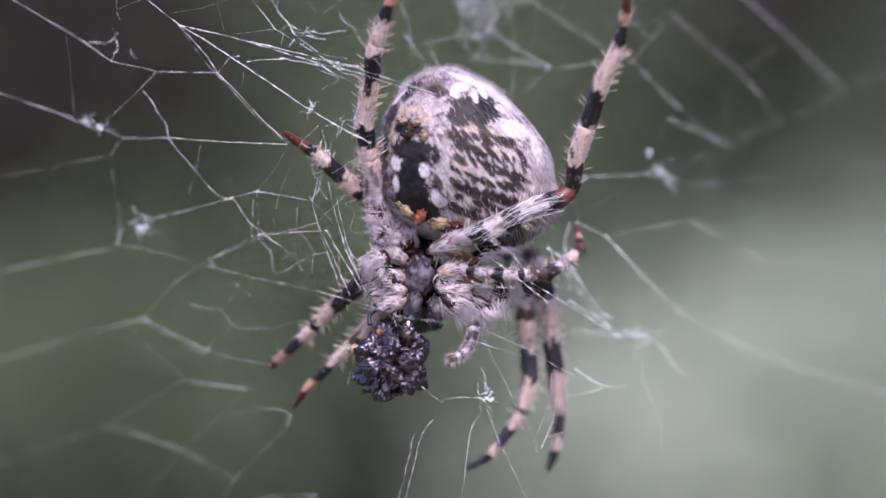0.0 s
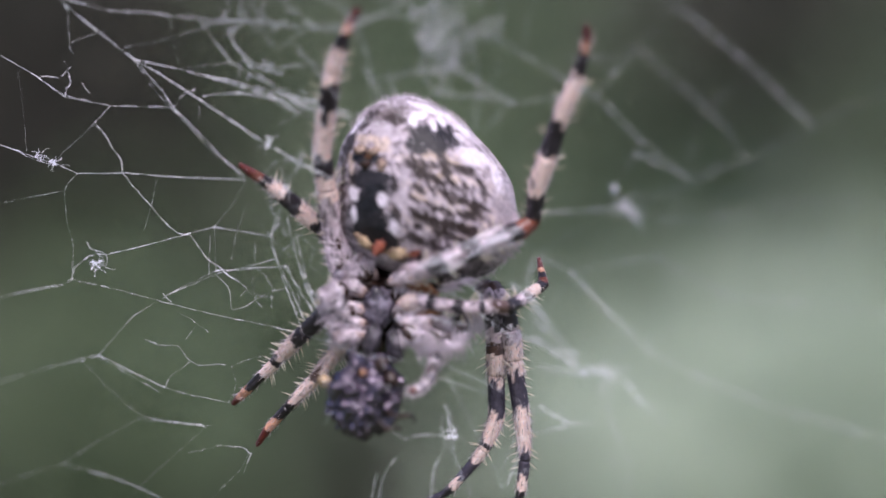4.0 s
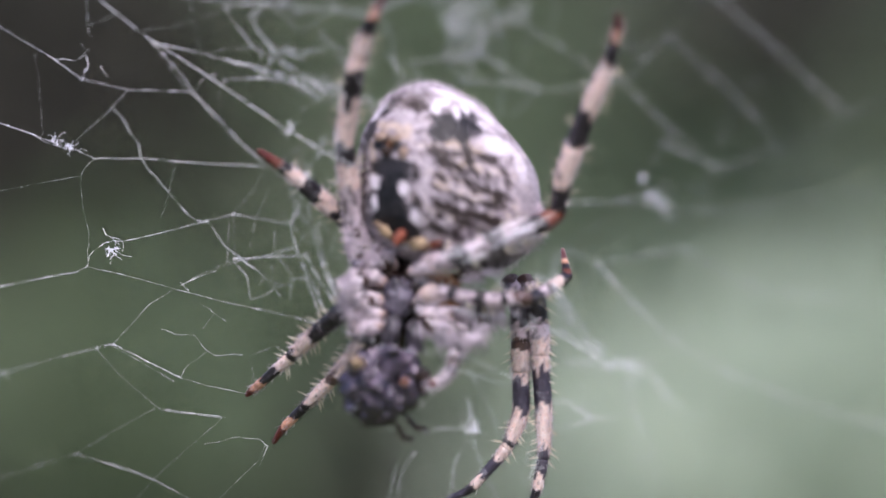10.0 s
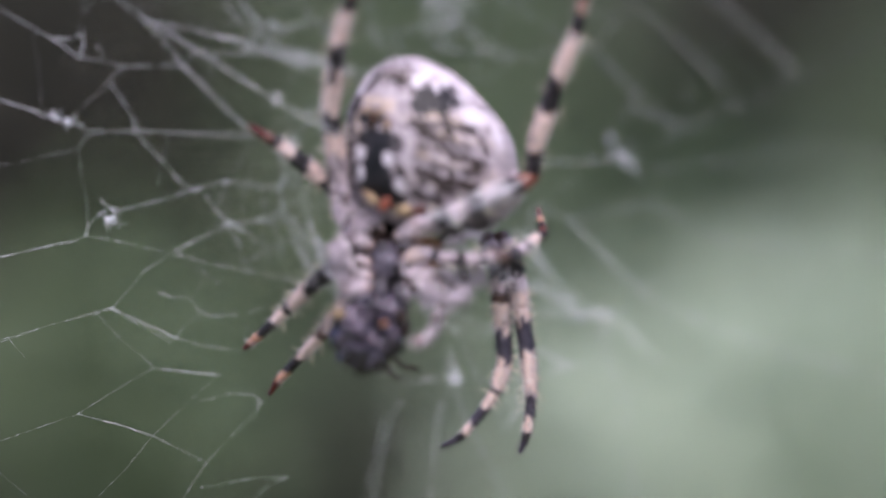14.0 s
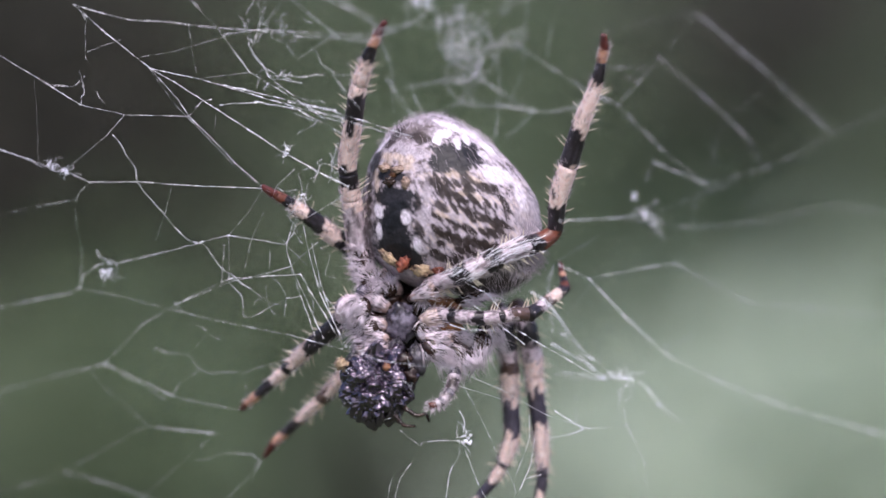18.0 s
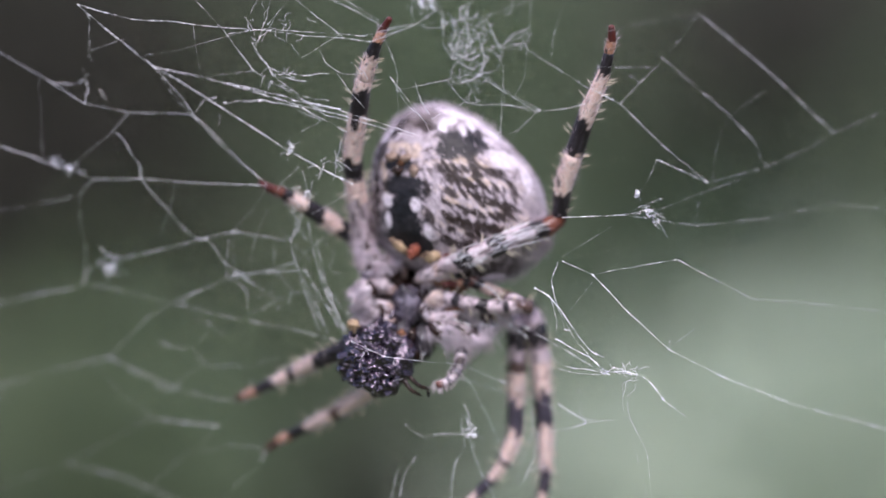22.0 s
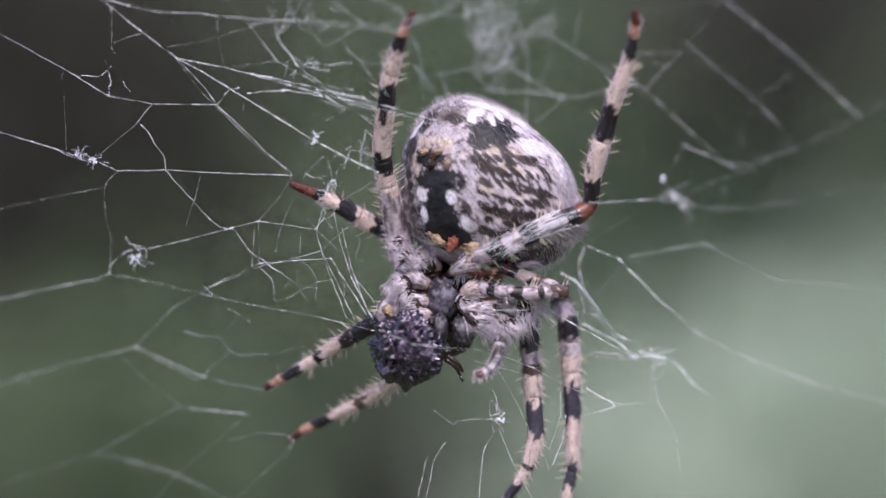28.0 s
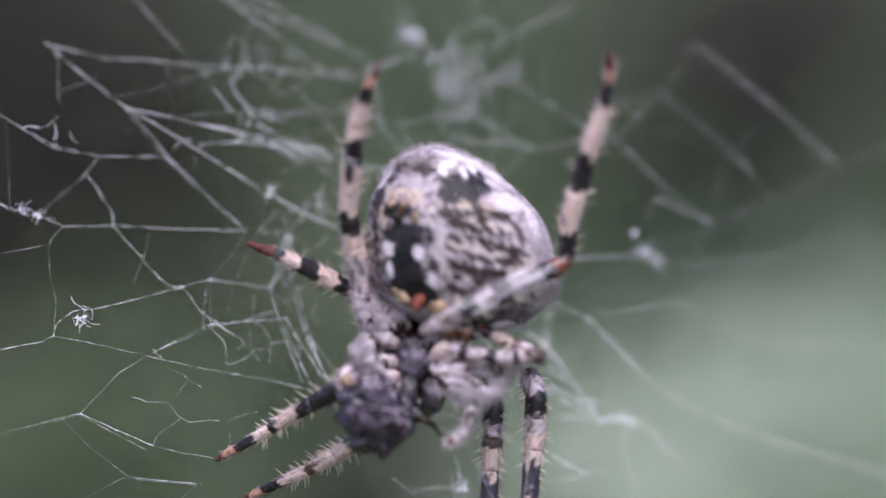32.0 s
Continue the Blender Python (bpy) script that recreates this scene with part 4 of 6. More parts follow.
    marks = [(m, 0.5, (0.46, 0.40, 0.46), 0.6) for m in lilac] + [(m, 0.5, TAN, 0.75) for m in tan] + [(m, 0.35, DKB, 0.95) for m in strokes] + [(m, 0.4, DKB, 0.9) for m in brown] + [(m, 0.3, BLK, 0.97) for m in black] + [(m, 0.3, WHT, 0.95) for m in white]
    for i in range(rows + 1):
        th = math.pi * i / rows
        for j in range(cols):
            ph = 2 * math.pi * j / cols
            d = Vector((math.sin(th) * math.cos(ph), math.sin(th) * math.sin(ph), math.cos(th)))
            u, v = d.x, d.z
            # shoulders towards the lower side, narrower crown, slight dimples
            r = 1 + 0.014 * noise.noise(d * 5) + 0.007 * noise.noise(d * 14)
            p = egg(d) * r
            verts.append((p + mid - HUB) * MM)
            n1 = noise.noise(Vector((u * 26 + v * 10, v * 7 - u * 3, d.y * 6)))
            n2 = noise.noise(Vector((u * 60, v * 34, d.y * 30)))
            base = Vector((0.50, 0.43, 0.495)) * (1 + 0.50 * n2 + 0.25 * n1)
            # brown pepper between the marks
            pepper = 0.9 * noise.noise(d * 11) + 0.7 * noise.noise(d * 27) + 0.25 * n2
            base = base.lerp(Vector((0.085, 0.058, 0.05)), min(0.8, max(0, (pepper - 0.02 - 0.12 * v * v) * 2.6)) * min(1, 0.35 + max(0, v + 0.1) * 1.3))
            # mottled field of brown strokes in slanting rows
            field = math.exp(-(((u - 0.28) / 0.74) ** 4 + ((v + 0.10) / 0.60) ** 4))
            row = math.sin((v + u * 0.35) * 21 + 2.0 * noise.noise(d * 4))
            along, across = u * 0.57 - v * 0.82, u * 0.82 + v * 0.57
            stroke = 1.2 * noise.noise(Vector((along * 13, across * 34, 3.1))) + 0.30 * row + 0.35 * n2
            k = min(1, max(0, (stroke - 0.30) * 7)) * field
            base = base.lerp(Vector(DKB), k * 0.92)
            k = min(1, max(0, (-stroke - 0.2) * 4)) * field
            base = base.lerp(Vector((0.68, 0.55, 0.50)), k * 0.75)
            # brown flanks and shoulder
            rim = min(1, max(0, (-u - 0.72 + 0.15 * abs(v)) * 6)) * min(1, max(0, 0.8 + 1.6 * noise.noise(d * 12)))
            crown = math.exp(-(((u + 0.24) / 0.36) ** 2 + ((v - 0.78) / 0.17) ** 2)) * min(1, max(0, 0.85 + 1.2 * noise.noise(d * 9)))
            base = base.lerp(Vector((0.07, 0.05, 0.043)), max(rim, crown) * 0.85)
            # fine grey streaks below
            low = min(1, max(0, (-v - 0.02) * 2.5)) * min(1, max(0, u + 0.40) * 2)
            fine = noise.noise(Vector((u * 30 + v * 13, v * 8, 7))) + 0.3 * n2
            base = base.lerp(Vector((0.05, 0.038, 0.037)), low * min(1, max(0, fine * 4)) * 0.62)
            rag = 0.16 * n1 + 0.22 * n2
            wob = 0.35 * noise.noise(d * 9) + 0.25 * noise.noise(d * 23)
            for (mu, mv, mw, mh, turn), soft, colour, cover in marks:
                if d.y > 0.5 or abs(u - mu) > 2 * max(mw, mh) or abs(v - mv) > 2 * max(mw, mh):
                    continue
                ca, sa = math.cos(radians(turn)), math.sin(radians(turn))
                du, dv = (u - mu) * ca + (v - mv) * sa, -(u - mu) * sa + (v - mv) * ca
                q = math.sqrt((du / mw) ** 2 + (dv / mh) ** 2) + wob * 0.9 + rag * min(1, mw * 4)
                k = min(1, max(0, (1 + soft * 0.5 - q) / soft))
                base = base.lerp(Vector(colour) * (1 + 0.5 * n2), k * cover)
            # blends to dark brown on the half turned away from the lens
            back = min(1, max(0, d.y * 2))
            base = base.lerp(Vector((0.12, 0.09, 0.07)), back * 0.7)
            cols_out += [max(0, c) for c in base] + [1.0]
    for i in range(rows):
        for j in range(cols):
            j2 = (j + 1) % cols
            faces.append((i * cols + j, (i + 1) * cols + j, (i + 1) * cols + j2, i * cols + j2))
    m, nt, b = shader("abdomen_skin", 0.5)
    b.inputs["Specular IOR Level"].default_value = 0.3
    at = nt.nodes.new("ShaderNodeVertexColor")
    at.layer_name = "pigment"
    tc = nt.nodes.new("ShaderNodeTexCoord")
    grain = nt.nodes.new("ShaderNodeTexNoise")
    grain.inputs["Scale"].default_value, grain.inputs["Detail"].default_value = 3500, 3
    nt.links.new(tc.outputs["Object"], grain.inputs["Vector"])
    mul = nt.nodes.new("ShaderNodeMix")
    mul.data_type, mul.blend_type = "RGBA", "OVERLAY"
    mul.inputs["Factor"].default_value = 0.45
    nt.links.new(at.outputs[0], mul.inputs["A"])
    nt.links.new(grain.outputs[0], mul.inputs["B"])
    nt.links.new(mul.outputs["Result"], b.inputs["Base Color"])
    bp = nt.nodes.new("ShaderNodeBump")
    bp.inputs["Strength"].default_value, bp.inputs["Distance"].default_value = 0.6, 0.00008
    nt.links.new(grain.outputs[0], bp.inputs["Height"])
    nt.links.new(bp.outputs[0], b.inputs["Normal"])
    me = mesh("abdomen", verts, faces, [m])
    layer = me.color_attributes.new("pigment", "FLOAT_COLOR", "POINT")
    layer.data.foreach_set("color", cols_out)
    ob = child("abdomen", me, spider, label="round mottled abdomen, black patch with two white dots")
    rng = random.Random(3)
    rows_h = []
    for _ in range(5200):
        d = bits(rng, 1)
        if d.length < 0.1 or d.y > 0.6 * d.length:
            continue
        d.normalize()
        if d.x < -0.25 or rng.random() > 0.25 + 0.75 * max(0, d.x - d.z):
            continue
        p = (egg(d) * 1.0 + mid - HUB) * MM
        flat = Vector((0.35, 0, -0.9)) + bits(rng, 0.3)
        way = flat - d * flat.dot(d) * 0.9 + d * 0.22
        rows_h.append((p, way, rng.uniform(0.25, 0.6) * MM, 0.0075 * MM, -d * 0.15))
    # short bristles over the crown
    for _ in range(420):
        d = (Vector((rng.uniform(-0.75, 0.75), rng.uniform(-0.45, 0.15), 0.72)) + bits(rng, 0.12)).normalized()
        rows_h.append(((egg(d) + mid - HUB) * MM, d + Vector((0.1, -0.1, 0.35)) + bits(rng, 0.35), rng.uniform(0.14, 0.34) * MM, 0.008 * MM, bits(rng, 0.2)))
    # woolly patch on the shoulder behind the long leg's knee
    for _ in range(420):
        d = (Vector((0.90, -0.25, -0.42)) + bits(rng, 0.20)).normalized()
        rows_h.append(((egg(d) + mid - HUB) * MM, d + Vector((0.2, -0.2, -0.5)) + bits(rng, 0.4), rng.uniform(0.3, 0.7) * MM, 0.010 * MM, bits(rng, 0.4)))
    child("hair", spikes(rows_h, "hair", WHITE_HAIR), ob)
    return ob


belly = None


def lump(name, at, size, mat, parent, turn=(0, 0, 0), rough=0.08, freq=2.0, seed=0, label="", res=24):
    """A rounded, slightly uneven body piece; at and size in mm."""
    verts, faces = [], []
    e = Euler([radians(a) for a in turn]).to_matrix()
    for i in range(res + 1):
        th = math.pi * i / res
        for j in range(res):
            ph = 2 * math.pi * j / res
            d = Vector((math.sin(th) * math.cos(ph), math.sin(th) * math.sin(ph), math.cos(th)))
            r = 1 + rough * noise.noise(d * freq + Vector((seed * 7.1, 0, 0)))
            verts.append(e @ Vector((d.x * size[0], d.y * size[1], d.z * size[2])) * r * MM)
    for i in range(res):
        for j in range(res):
            j2 = (j + 1) % res
            faces.append((i * res + j, (i + 1) * res + j, (i + 1) * res + j2, i * res + j2))
    return child(name, mesh(name, verts, faces, [mat]), parent, (Vector(at) - HUB) * MM if parent in (spider, belly) else (0, 0, 0), label)


LEGS = {}
# pigments of the leg bands
CREAM_C, PALE_C, DARK_C, BROWN_C, RED_C, ORANGE_C, RUST_C, VIOLET_C = (0.78, 0.595, 0.55), (0.65, 0.535, 0.60), (0.014, 0.010, 0.014), (0.09, 0.05, 0.04), (0.10, 0.016, 0.012), (0.58, 0.30, 0.21), (0.17, 0.05, 0.03), (0.045, 0.038, 0.06)


def leg_skin(name, shine, dull):
    """Cuticle that takes its pigment from the mesh; the dark bands shine more."""
    m, nt, b = shader(name, 0.5)
    b.inputs["Specular IOR Level"].default_value = shine
    at = nt.nodes.new("ShaderNodeVertexColor")
    at.layer_name = "pigment"
    tc = nt.nodes.new("ShaderNodeTexCoord")
    grain = nt.nodes.new("ShaderNodeTexNoise")
    grain.inputs["Scale"].default_value, grain.inputs["Detail"].default_value = 5000, 3
    nt.links.new(tc.outputs["Object"], grain.inputs["Vector"])
    mul = nt.nodes.new("ShaderNodeMix")
    mul.data_type, mul.blend_type = "RGBA", "OVERLAY"
    mul.inputs["Factor"].default_value = 0.6
    nt.links.new(at.outputs[0], mul.inputs["A"])
    nt.links.new(grain.outputs[0], mul.inputs["B"])
    nt.links.new(mul.outputs["Result"], b.inputs["Base Color"])
    rough = nt.nodes.new("ShaderNodeMapRange")
    rough.inputs["From Max"].default_value = 0.4
    rough.inputs["To Min"].default_value, rough.inputs["To Max"].default_value = 0.28, dull
    nt.links.new(at.outputs[0], rough.inputs["Value"])
    nt.links.new(rough.outputs[0], b.inputs["Roughness"])
    bp = nt.nodes.new("ShaderNodeBump")
    bp.inputs["Strength"].default_value, bp.inputs["Distance"].default_value = 0.8, 0.00006
    nt.links.new(grain.outputs[0], bp.inputs["Height"])
    nt.links.new(bp.outputs[0], b.inputs["Normal"])
    return m


LEG_SKIN = leg_skin("leg_skin", 0.45, 0.55)
COXA_SKIN = leg_skin("coxa_skin", 0.4, 0.42)


def banded(line, rads, colours, sides, seed, skin=None):
    """A tube with ragged colour bands: colours at each point of the line."""
    verts, faces = tube(line, rads, sides)
    me = mesh("band", verts, faces, [skin or LEG_SKIN])
    out, last = [], len(line) - 1
    for i, q in enumerate(line):
        for k in range(sides):
            w = 2 * math.pi * k / sides
            shift = noise.noise(Vector((math.cos(w) * 1.6, math.sin(w) * 1.6, seed * 3.3 + i * 0.21))) * 5.0
            c = Vector(colours[max(0, min(last, round(i + shift)))])
            spot = noise.noise(Vector((math.cos(w) * 2.4, math.sin(w) * 2.4, i * 0.5 + seed)))
            streak = noise.noise(Vector((math.cos(w) * 4, math.sin(w) * 4, i * 0.12 + seed * 5)))
            if c.x > 0.25:
                if c.z > c.x * 0.85:
                    c = c.lerp(Vector((0.05, 0.035, 0.04)), min(0.85, max(0, (streak - 0.05) * 4)))
                c = c * (1 + 0.30 * streak) if spot < 0.5 else c.lerp(Vector((0.16, 0.11, 0.11)), 0.5)
            else:
                # violet-grey streaks put a sheen into the colour of the dark bands
                c = c.lerp(Vector((0.20, 0.18, 0.23)), min(0.25, max(0, streak * 0.4)))
            out += [max(0.003, v) for v in c] + [1.0]
    layer = me.color_attributes.new("pigment", "FLOAT_COLOR", "POINT")
    layer.data.foreach_set("color", out)
    return me


def coat(line, rads, colours, rng, step, density, spine):
    """Hairs lying along a limb and stiff spines standing off it."""
    hairs, shadows, spines = [], [], []
    for i in range(len(line) - 1):
        a, b = line[i], line[i + 1]
        seg = (b - a).length
        if seg < 1e-7:
            continue
        way = (b - a) / seg
        r = rads[i]
        fair = colours[i][0] > 0.25
        furry = 0.3 if not fair else 0.55 if colours[i][2] > colours[i][0] * 0.85 else 1.0
        for _ in range(int(seg / MM * density * furry * (r / (0.4 * MM)) + rng.random())):
            out = bits(rng, 1)
            out = (out - way * out.dot(way)).normalized()
            (hairs if rng.random() < (0.75 if fair else 0.12) else shadows).append((a.lerp(b, rng.random()) + out * r * 0.95, out * rng.uniform(0.15, 0.9) + way, rng.uniform(0.16, 0.42) * MM, 0.0085 * MM, out * 0.2))
        if r > 0.27 * MM:
            for _ in range(int(seg / MM * spine * (1.5 if fair else 0.6) + rng.random())):
                side = way.cross(Vector((0, 1, 0))).normalized() * rng.choice((-1, 1))
                out = (side + Vector((0, -1, 0)) * rng.uniform(-0.3, 0.9)).normalized()
                spines.append((a.lerp(b, rng.random()) + out * r * 0.92, out + way * rng.uniform(0.25, 0.6), rng.uniform(0.38, 0.66) * MM, 0.036 * MM, way * 0.25))
    return hairs, shadows, spines


def leg(key, stations, root, label, bristle=1.0, seed=1):
    """A banded leg from its root to its claw. stations: (place in mm, radius in mm, pigment from here on).
    The joints split it into sub-parts; the root turns in the body."""
    names = ["patella", "tibia", "metatarsus", "tarsus"]
    origin = Vector(root)
    rng = random.Random(seed)
    steps = 12
    line, rads, colours = [], [], []
    for i in range(len(stations) - 1):
        (p, r, c), (p2, r2, _) = stations[i], stations[i + 1]
        for s in range(steps):
            u = s / steps
            line.append(V(Vector(p).lerp(Vector(p2), u) - origin))
            rads.append((r + (r2 - r) * u) * MM * (1 + 0.05 * noise.noise(Vector((i + u, seed, 0)) * 3)))
            colours.append(c)
    line.append(V(Vector(stations[-1][0]) - origin))
    rads.append(stations[-1][1] * MM)
    colours.append(stations[-1][2])
    # soften the corners
    for _ in range(10):
        line = [line[0]] + [(line[i - 1] + line[i] * 2 + line[i + 1]) / 4 for i in range(1, len(line) - 1)] + [line[-1]]
        rads = [rads[0]] + [(rads[i - 1] + rads[i] * 2 + rads[i + 1]) / 4 for i in range(1, len(rads) - 1)] + [rads[-1]]
    rads = [r * min(1, 0.25 + 0.2 * i) for i, r in enumerate(rads)]
    n = len(line)
    cuts = [0] + [int(n * f) for f in (0.30, 0.42, 0.66, 0.86)] + [n - 1]
    base = None
    for k in range(5):
        i0, i1 = cuts[k], cuts[k + 1]
        part_r = list(rads[i0:i1 + 1])
        if k:
            part_r[0] *= 0.86
        part_r[-1] *= 0.86 if k < 4 else 0.5
        me = banded(line[i0:i1 + 1], part_r, colours[i0:i1 + 1], 20, seed + k)
        if base is None:
            base = child("leg", me, spider, (origin - HUB) * MM, label)
        else:
            child(names[k - 1], me, base)
    hairs, shadows, spines = coat(line, rads, colours, rng, steps, 190, 2.4 * bristle)
    child("hair", spikes(hairs, "hair", WHITE_HAIR), base)
    child("hair", spikes(shadows, "hair", DARK_HAIR), base)
    child("bristle", spikes(spines, "bristle", BRISTLE), base, label="stiff pale bristles")
    LEGS[key] = (base, origin, Vector(stations[-1][0]))
    return base


belly = abdomen()

lump("sternum", (-1.56, -3.45, -3.55), (0.72, 0.42, 0.95), STERNUM, spider, (12, 0, 6), rough=0.34, freq=2.6, label="grey-violet shiny shield-shaped sternum")
lump("pedicel", (-1.57, -0.70, -1.74), (0.5, 0.8, 0.6), DEEP, spider, rough=0.1)
lump("carapace", (-1.94, -1.20, -4.00), (2.1, 1.9, 2.4), DEEP, spider, rough=0.1, label="dark brown carapace")
for u, v, size, skin in ((-0.67, 0.38, (0.36, 0.20, 0.20), SPIN), (-0.50, 0.36, (0.42, 0.20, 0.17), SPIN), (-0.43, 0.21, (0.22, 0.18, 0.26), SPIN), (-0.58, 0.31, (0.16, 0.20, 0.14), AMBER), (-0.60, 0.23, (0.42, 0.18, 0.22), DEEP)):
    lump("spinneret", belly_spot(u, v), size, skin, belly, (0, 0, 30), rough=0.6, freq=3.5, seed=u * 9, label="tan spinneret")
lump("genital_plate", (-1.50, -4.15, -0.78), (0.25, 0.28, 0.40), ORANGE, belly, (0, 25, 20), rough=0.6, freq=2.2, label="orange plate")
lump("genital_plate", (-2.17, -3.85, -0.53), (0.56, 0.3, 0.20), YELLOW, belly, (0, 42, 0), rough=0.6, freq=2.2)
lump("lung_cover", (-0.61, -4.05, -1.02), (0.50, 0.34, 0.32), YELLOW, belly, (0, 10, 0), rough=0.6, freq=2.2, label="yellow book-lung cover")
lump("lung_cover", (0.11, -3.98, -0.98), (0.46, 0.28, 0.22), ORANGE, belly, rough=0.5, freq=3)
lump("leg_joint", (-3.44, -3.10, -2.04), (0.32, 0.32, 0.34), STERNUM, spider, rough=0.1, label="shiny dark joint")
lump("leg_joint", (-3.43, -3.55, -3.13), (0.26, 0.26, 0.24), DEEP, spider, rough=0.1, label="shiny dark joint")
lump("joint_skin", (0.43, -2.70, -2.64), (0.80, 0.4, 0.36), AMBER, spider, (0, 8, 0), rough=0.3, freq=3, label="amber joint skin")
lump("joint_skin", (-2.12, -2.40, -2.50), (0.6, 0.5, 0.5), DEEP, spider, rough=0.3, freq=3)
lump("joint_skin", (0.05, -3.05, -2.45), (0.62, 0.4, 0.30), AMBER, spider, (0, 15, 0), rough=0.4, freq=3, seed=3, label="amber joint skin")
lump("joint_skin", (0.60, -3.30, -3.71), (0.7, 0.5, 0.42), AMBER, spider, rough=0.3, freq=3)
lump("jaw", (-1.89, -3.60, -5.02), (0.42, 0.6, 0.85), DARK, spider, (20, 8, 0), rough=0.3, freq=4, label="wet dark brown jaw")
lump("jaw", (-0.83, -3.70, -5.23), (0.42, 0.6, 0.8), DARK, spider, (20, -8, 0), rough=0.4, freq=4, label="wet dark brown jaw")

COXA_C, COXA_TAN, COXA_DARK = (0.74, 0.625, 0.695), (0.44, 0.32, 0.30), (0.05, 0.03, 0.027)


def coxa(inner, outer, radius, seed, pale=COXA_C, hairs=0):
    """A smooth pale leg base from the sternum's edge outwards, dark at its seams."""
    a, b = Vector(inner), Vector(outer)
    n, line, rads, tones = 26, [], [], []
    for i in range(n):
        u = i / (n - 1)
        line.append(V(a.lerp(b, u) - a + Vector((0, -0.18 * math.sin(math.pi * u), 0.06 * noise.noise(Vector((u * 3, seed, 0)))))))
        rads.append(radius * MM * (math.sin(math.pi * (0.05 + 0.9 * u)) ** 0.35) * (0.55 + 0.5 * u + 0.16 * noise.noise(Vector((u * 5, seed * 2.1, 5)))))
        tones.append(COXA_DARK if u < 0.14 or u > 0.90 else COXA_TAN if u < 0.32 or u > 0.76 else pale)
    ob = child("coxa", banded(line, rads, tones, 28, seed * 1.7, COXA_SKIN), spider, (a - HUB) * MM, "pale glossy leg base")
    rng = random.Random(seed)
    fair, dim = [], []
    way = (line[-1] - line[0]).normalized()
    for _ in range(hairs // 2):
        i = rng.randrange(3, n - 2)
        out = bits(rng, 1)
        out.y = -abs(out.y)
        out = (out - way * out.dot(way)).normalized()
        (fair if rng.random() < 0.62 else dim).append((line[i] + out * rads[i] * 0.97, way + out * rng.uniform(0.1, 0.5) + bits(rng, 0.2), rng.uniform(0.3, 0.8) * MM, 0.014 * MM, -out * 0.3 + Vector((0, 0, -0.25))))
    child("hair", spikes(fair, "hair", WHITE_HAIR), ob)
    child("hair", spikes(dim, "hair", DARK_HAIR), ob)


coxa((-1.72, -2.40, -2.21), (-2.70, -2.40, -1.31), 0.66, 1, hairs=320)
coxa((-2.09, -2.80, -2.97), (-3.41, -2.90, -2.15), 0.52, 3, hairs=520)
coxa((-2.12, -3.10, -3.67), (-3.65, -3.20, -3.41), 0.52, 4, hairs=560)
coxa((-2.05, -3.30, -4.30), (-3.36, -3.40, -4.14), 0.44, 5, hairs=520)
coxa((-2.05, -3.30, -4.75), (-3.70, -3.60, -4.80), 0.50, 12, hairs=420)
coxa((-1.22, -3.40, -2.40), (0.13, -4.00, -1.76), 0.46, 6, hairs=260)
coxa((-0.83, -3.30, -3.40), (0.41, -3.70, -3.17), 0.50, 7, (0.60, 0.47, 0.43), hairs=170)
coxa((-0.82, -3.50, -4.13), (0.89, -3.80, -4.27), 0.46, 8, hairs=320)


def combed(at, size, turn, count, fall, seed):
    """A dark leg base under long white hairs, all combed one way."""
    ob = lump("coxa", at, size, DEEP, spider, turn, rough=0.12, freq=3, seed=seed, label="leg base with combed white hair")
    rng = random.Random(seed)
    e = Euler([radians(a) for a in turn]).to_matrix()
    rows = []
    for _ in range(count):
        d = bits(rng, 1)
        d.y = -abs(d.y) - 0.15
        d.normalize()
        p = e @ Vector((d.x * size[0], d.y * size[1], d.z * size[2])) * 0.98
        lock = Vector((noise.noise(p * 2.2 + Vector((seed, 0, 0))), 0, noise.noise(p * 2.2 + Vector((0, seed, 0))))) * 1.5
        way = Vector(fall) + lock + d * 0.25 + bits(rng, 0.10)
        rows.append((p * MM, way, rng.uniform(0.45, 0.95) * MM, rng.uniform(0.012, 0.019) * MM, Vector((0.25, 0.25, -0.55))))
    child("hair", spikes(rows, "hair", COMBED), ob, label="combed white hair")


combed((0.04, -3.70, -4.75), (0.85, 0.7, 0.55), (0, 30, 0), 340, (0.75, -0.15, -0.6), 9)
combed((1.03, -3.50, -4.96), (0.8, 0.7, 0.62), (0, 40, 0), 340, (0.45, -0.1, -0.85), 10)
combed((1.95, -3.00, -4.66), (0.6, 0.6, 0.9), (0, 30, 0), 300, (-0.15, -0.1, -0.95), 11)
combed((-3.25, -3.30, -3.75), (0.75, 0.55, 0.85), (0, -20, 0), 300, (-0.8, -0.15, -0.25), 13)
combed((-3.10, -2.60, -1.55), (0.60, 0.5, 0.7), (0, -30, 0), 260, (-0.5, -0.2, 0.5), 14)
combed((-3.50, -3.75, -2.80), (0.55, 0.45, 0.55), (0, 0, 0), 300, (-0.6, -0.25, -0.2), 19)
combed((-2.35, -2.85, -1.85), (0.55, 0.4, 0.45), (0, 30, 0), 200, (-0.3, -0.2, 0.5), 20)
combed((-0.35, -3.05, -2.20), (0.65, 0.4, 0.35), (0, -20, 0), 200, (0.7, -0.2, 0.3), 21)
combed((-0.55, -3.55, -3.75), (0.5, 0.4, 0.45), (0, 0, 0), 200, (0.7, -0.2, -0.4), 22)
combed((1.75, -2.90, -2.35), (0.9, 0.4, 0.28), (0, -10, 0), 200, (0.8, -0.1, 0.1), 23)
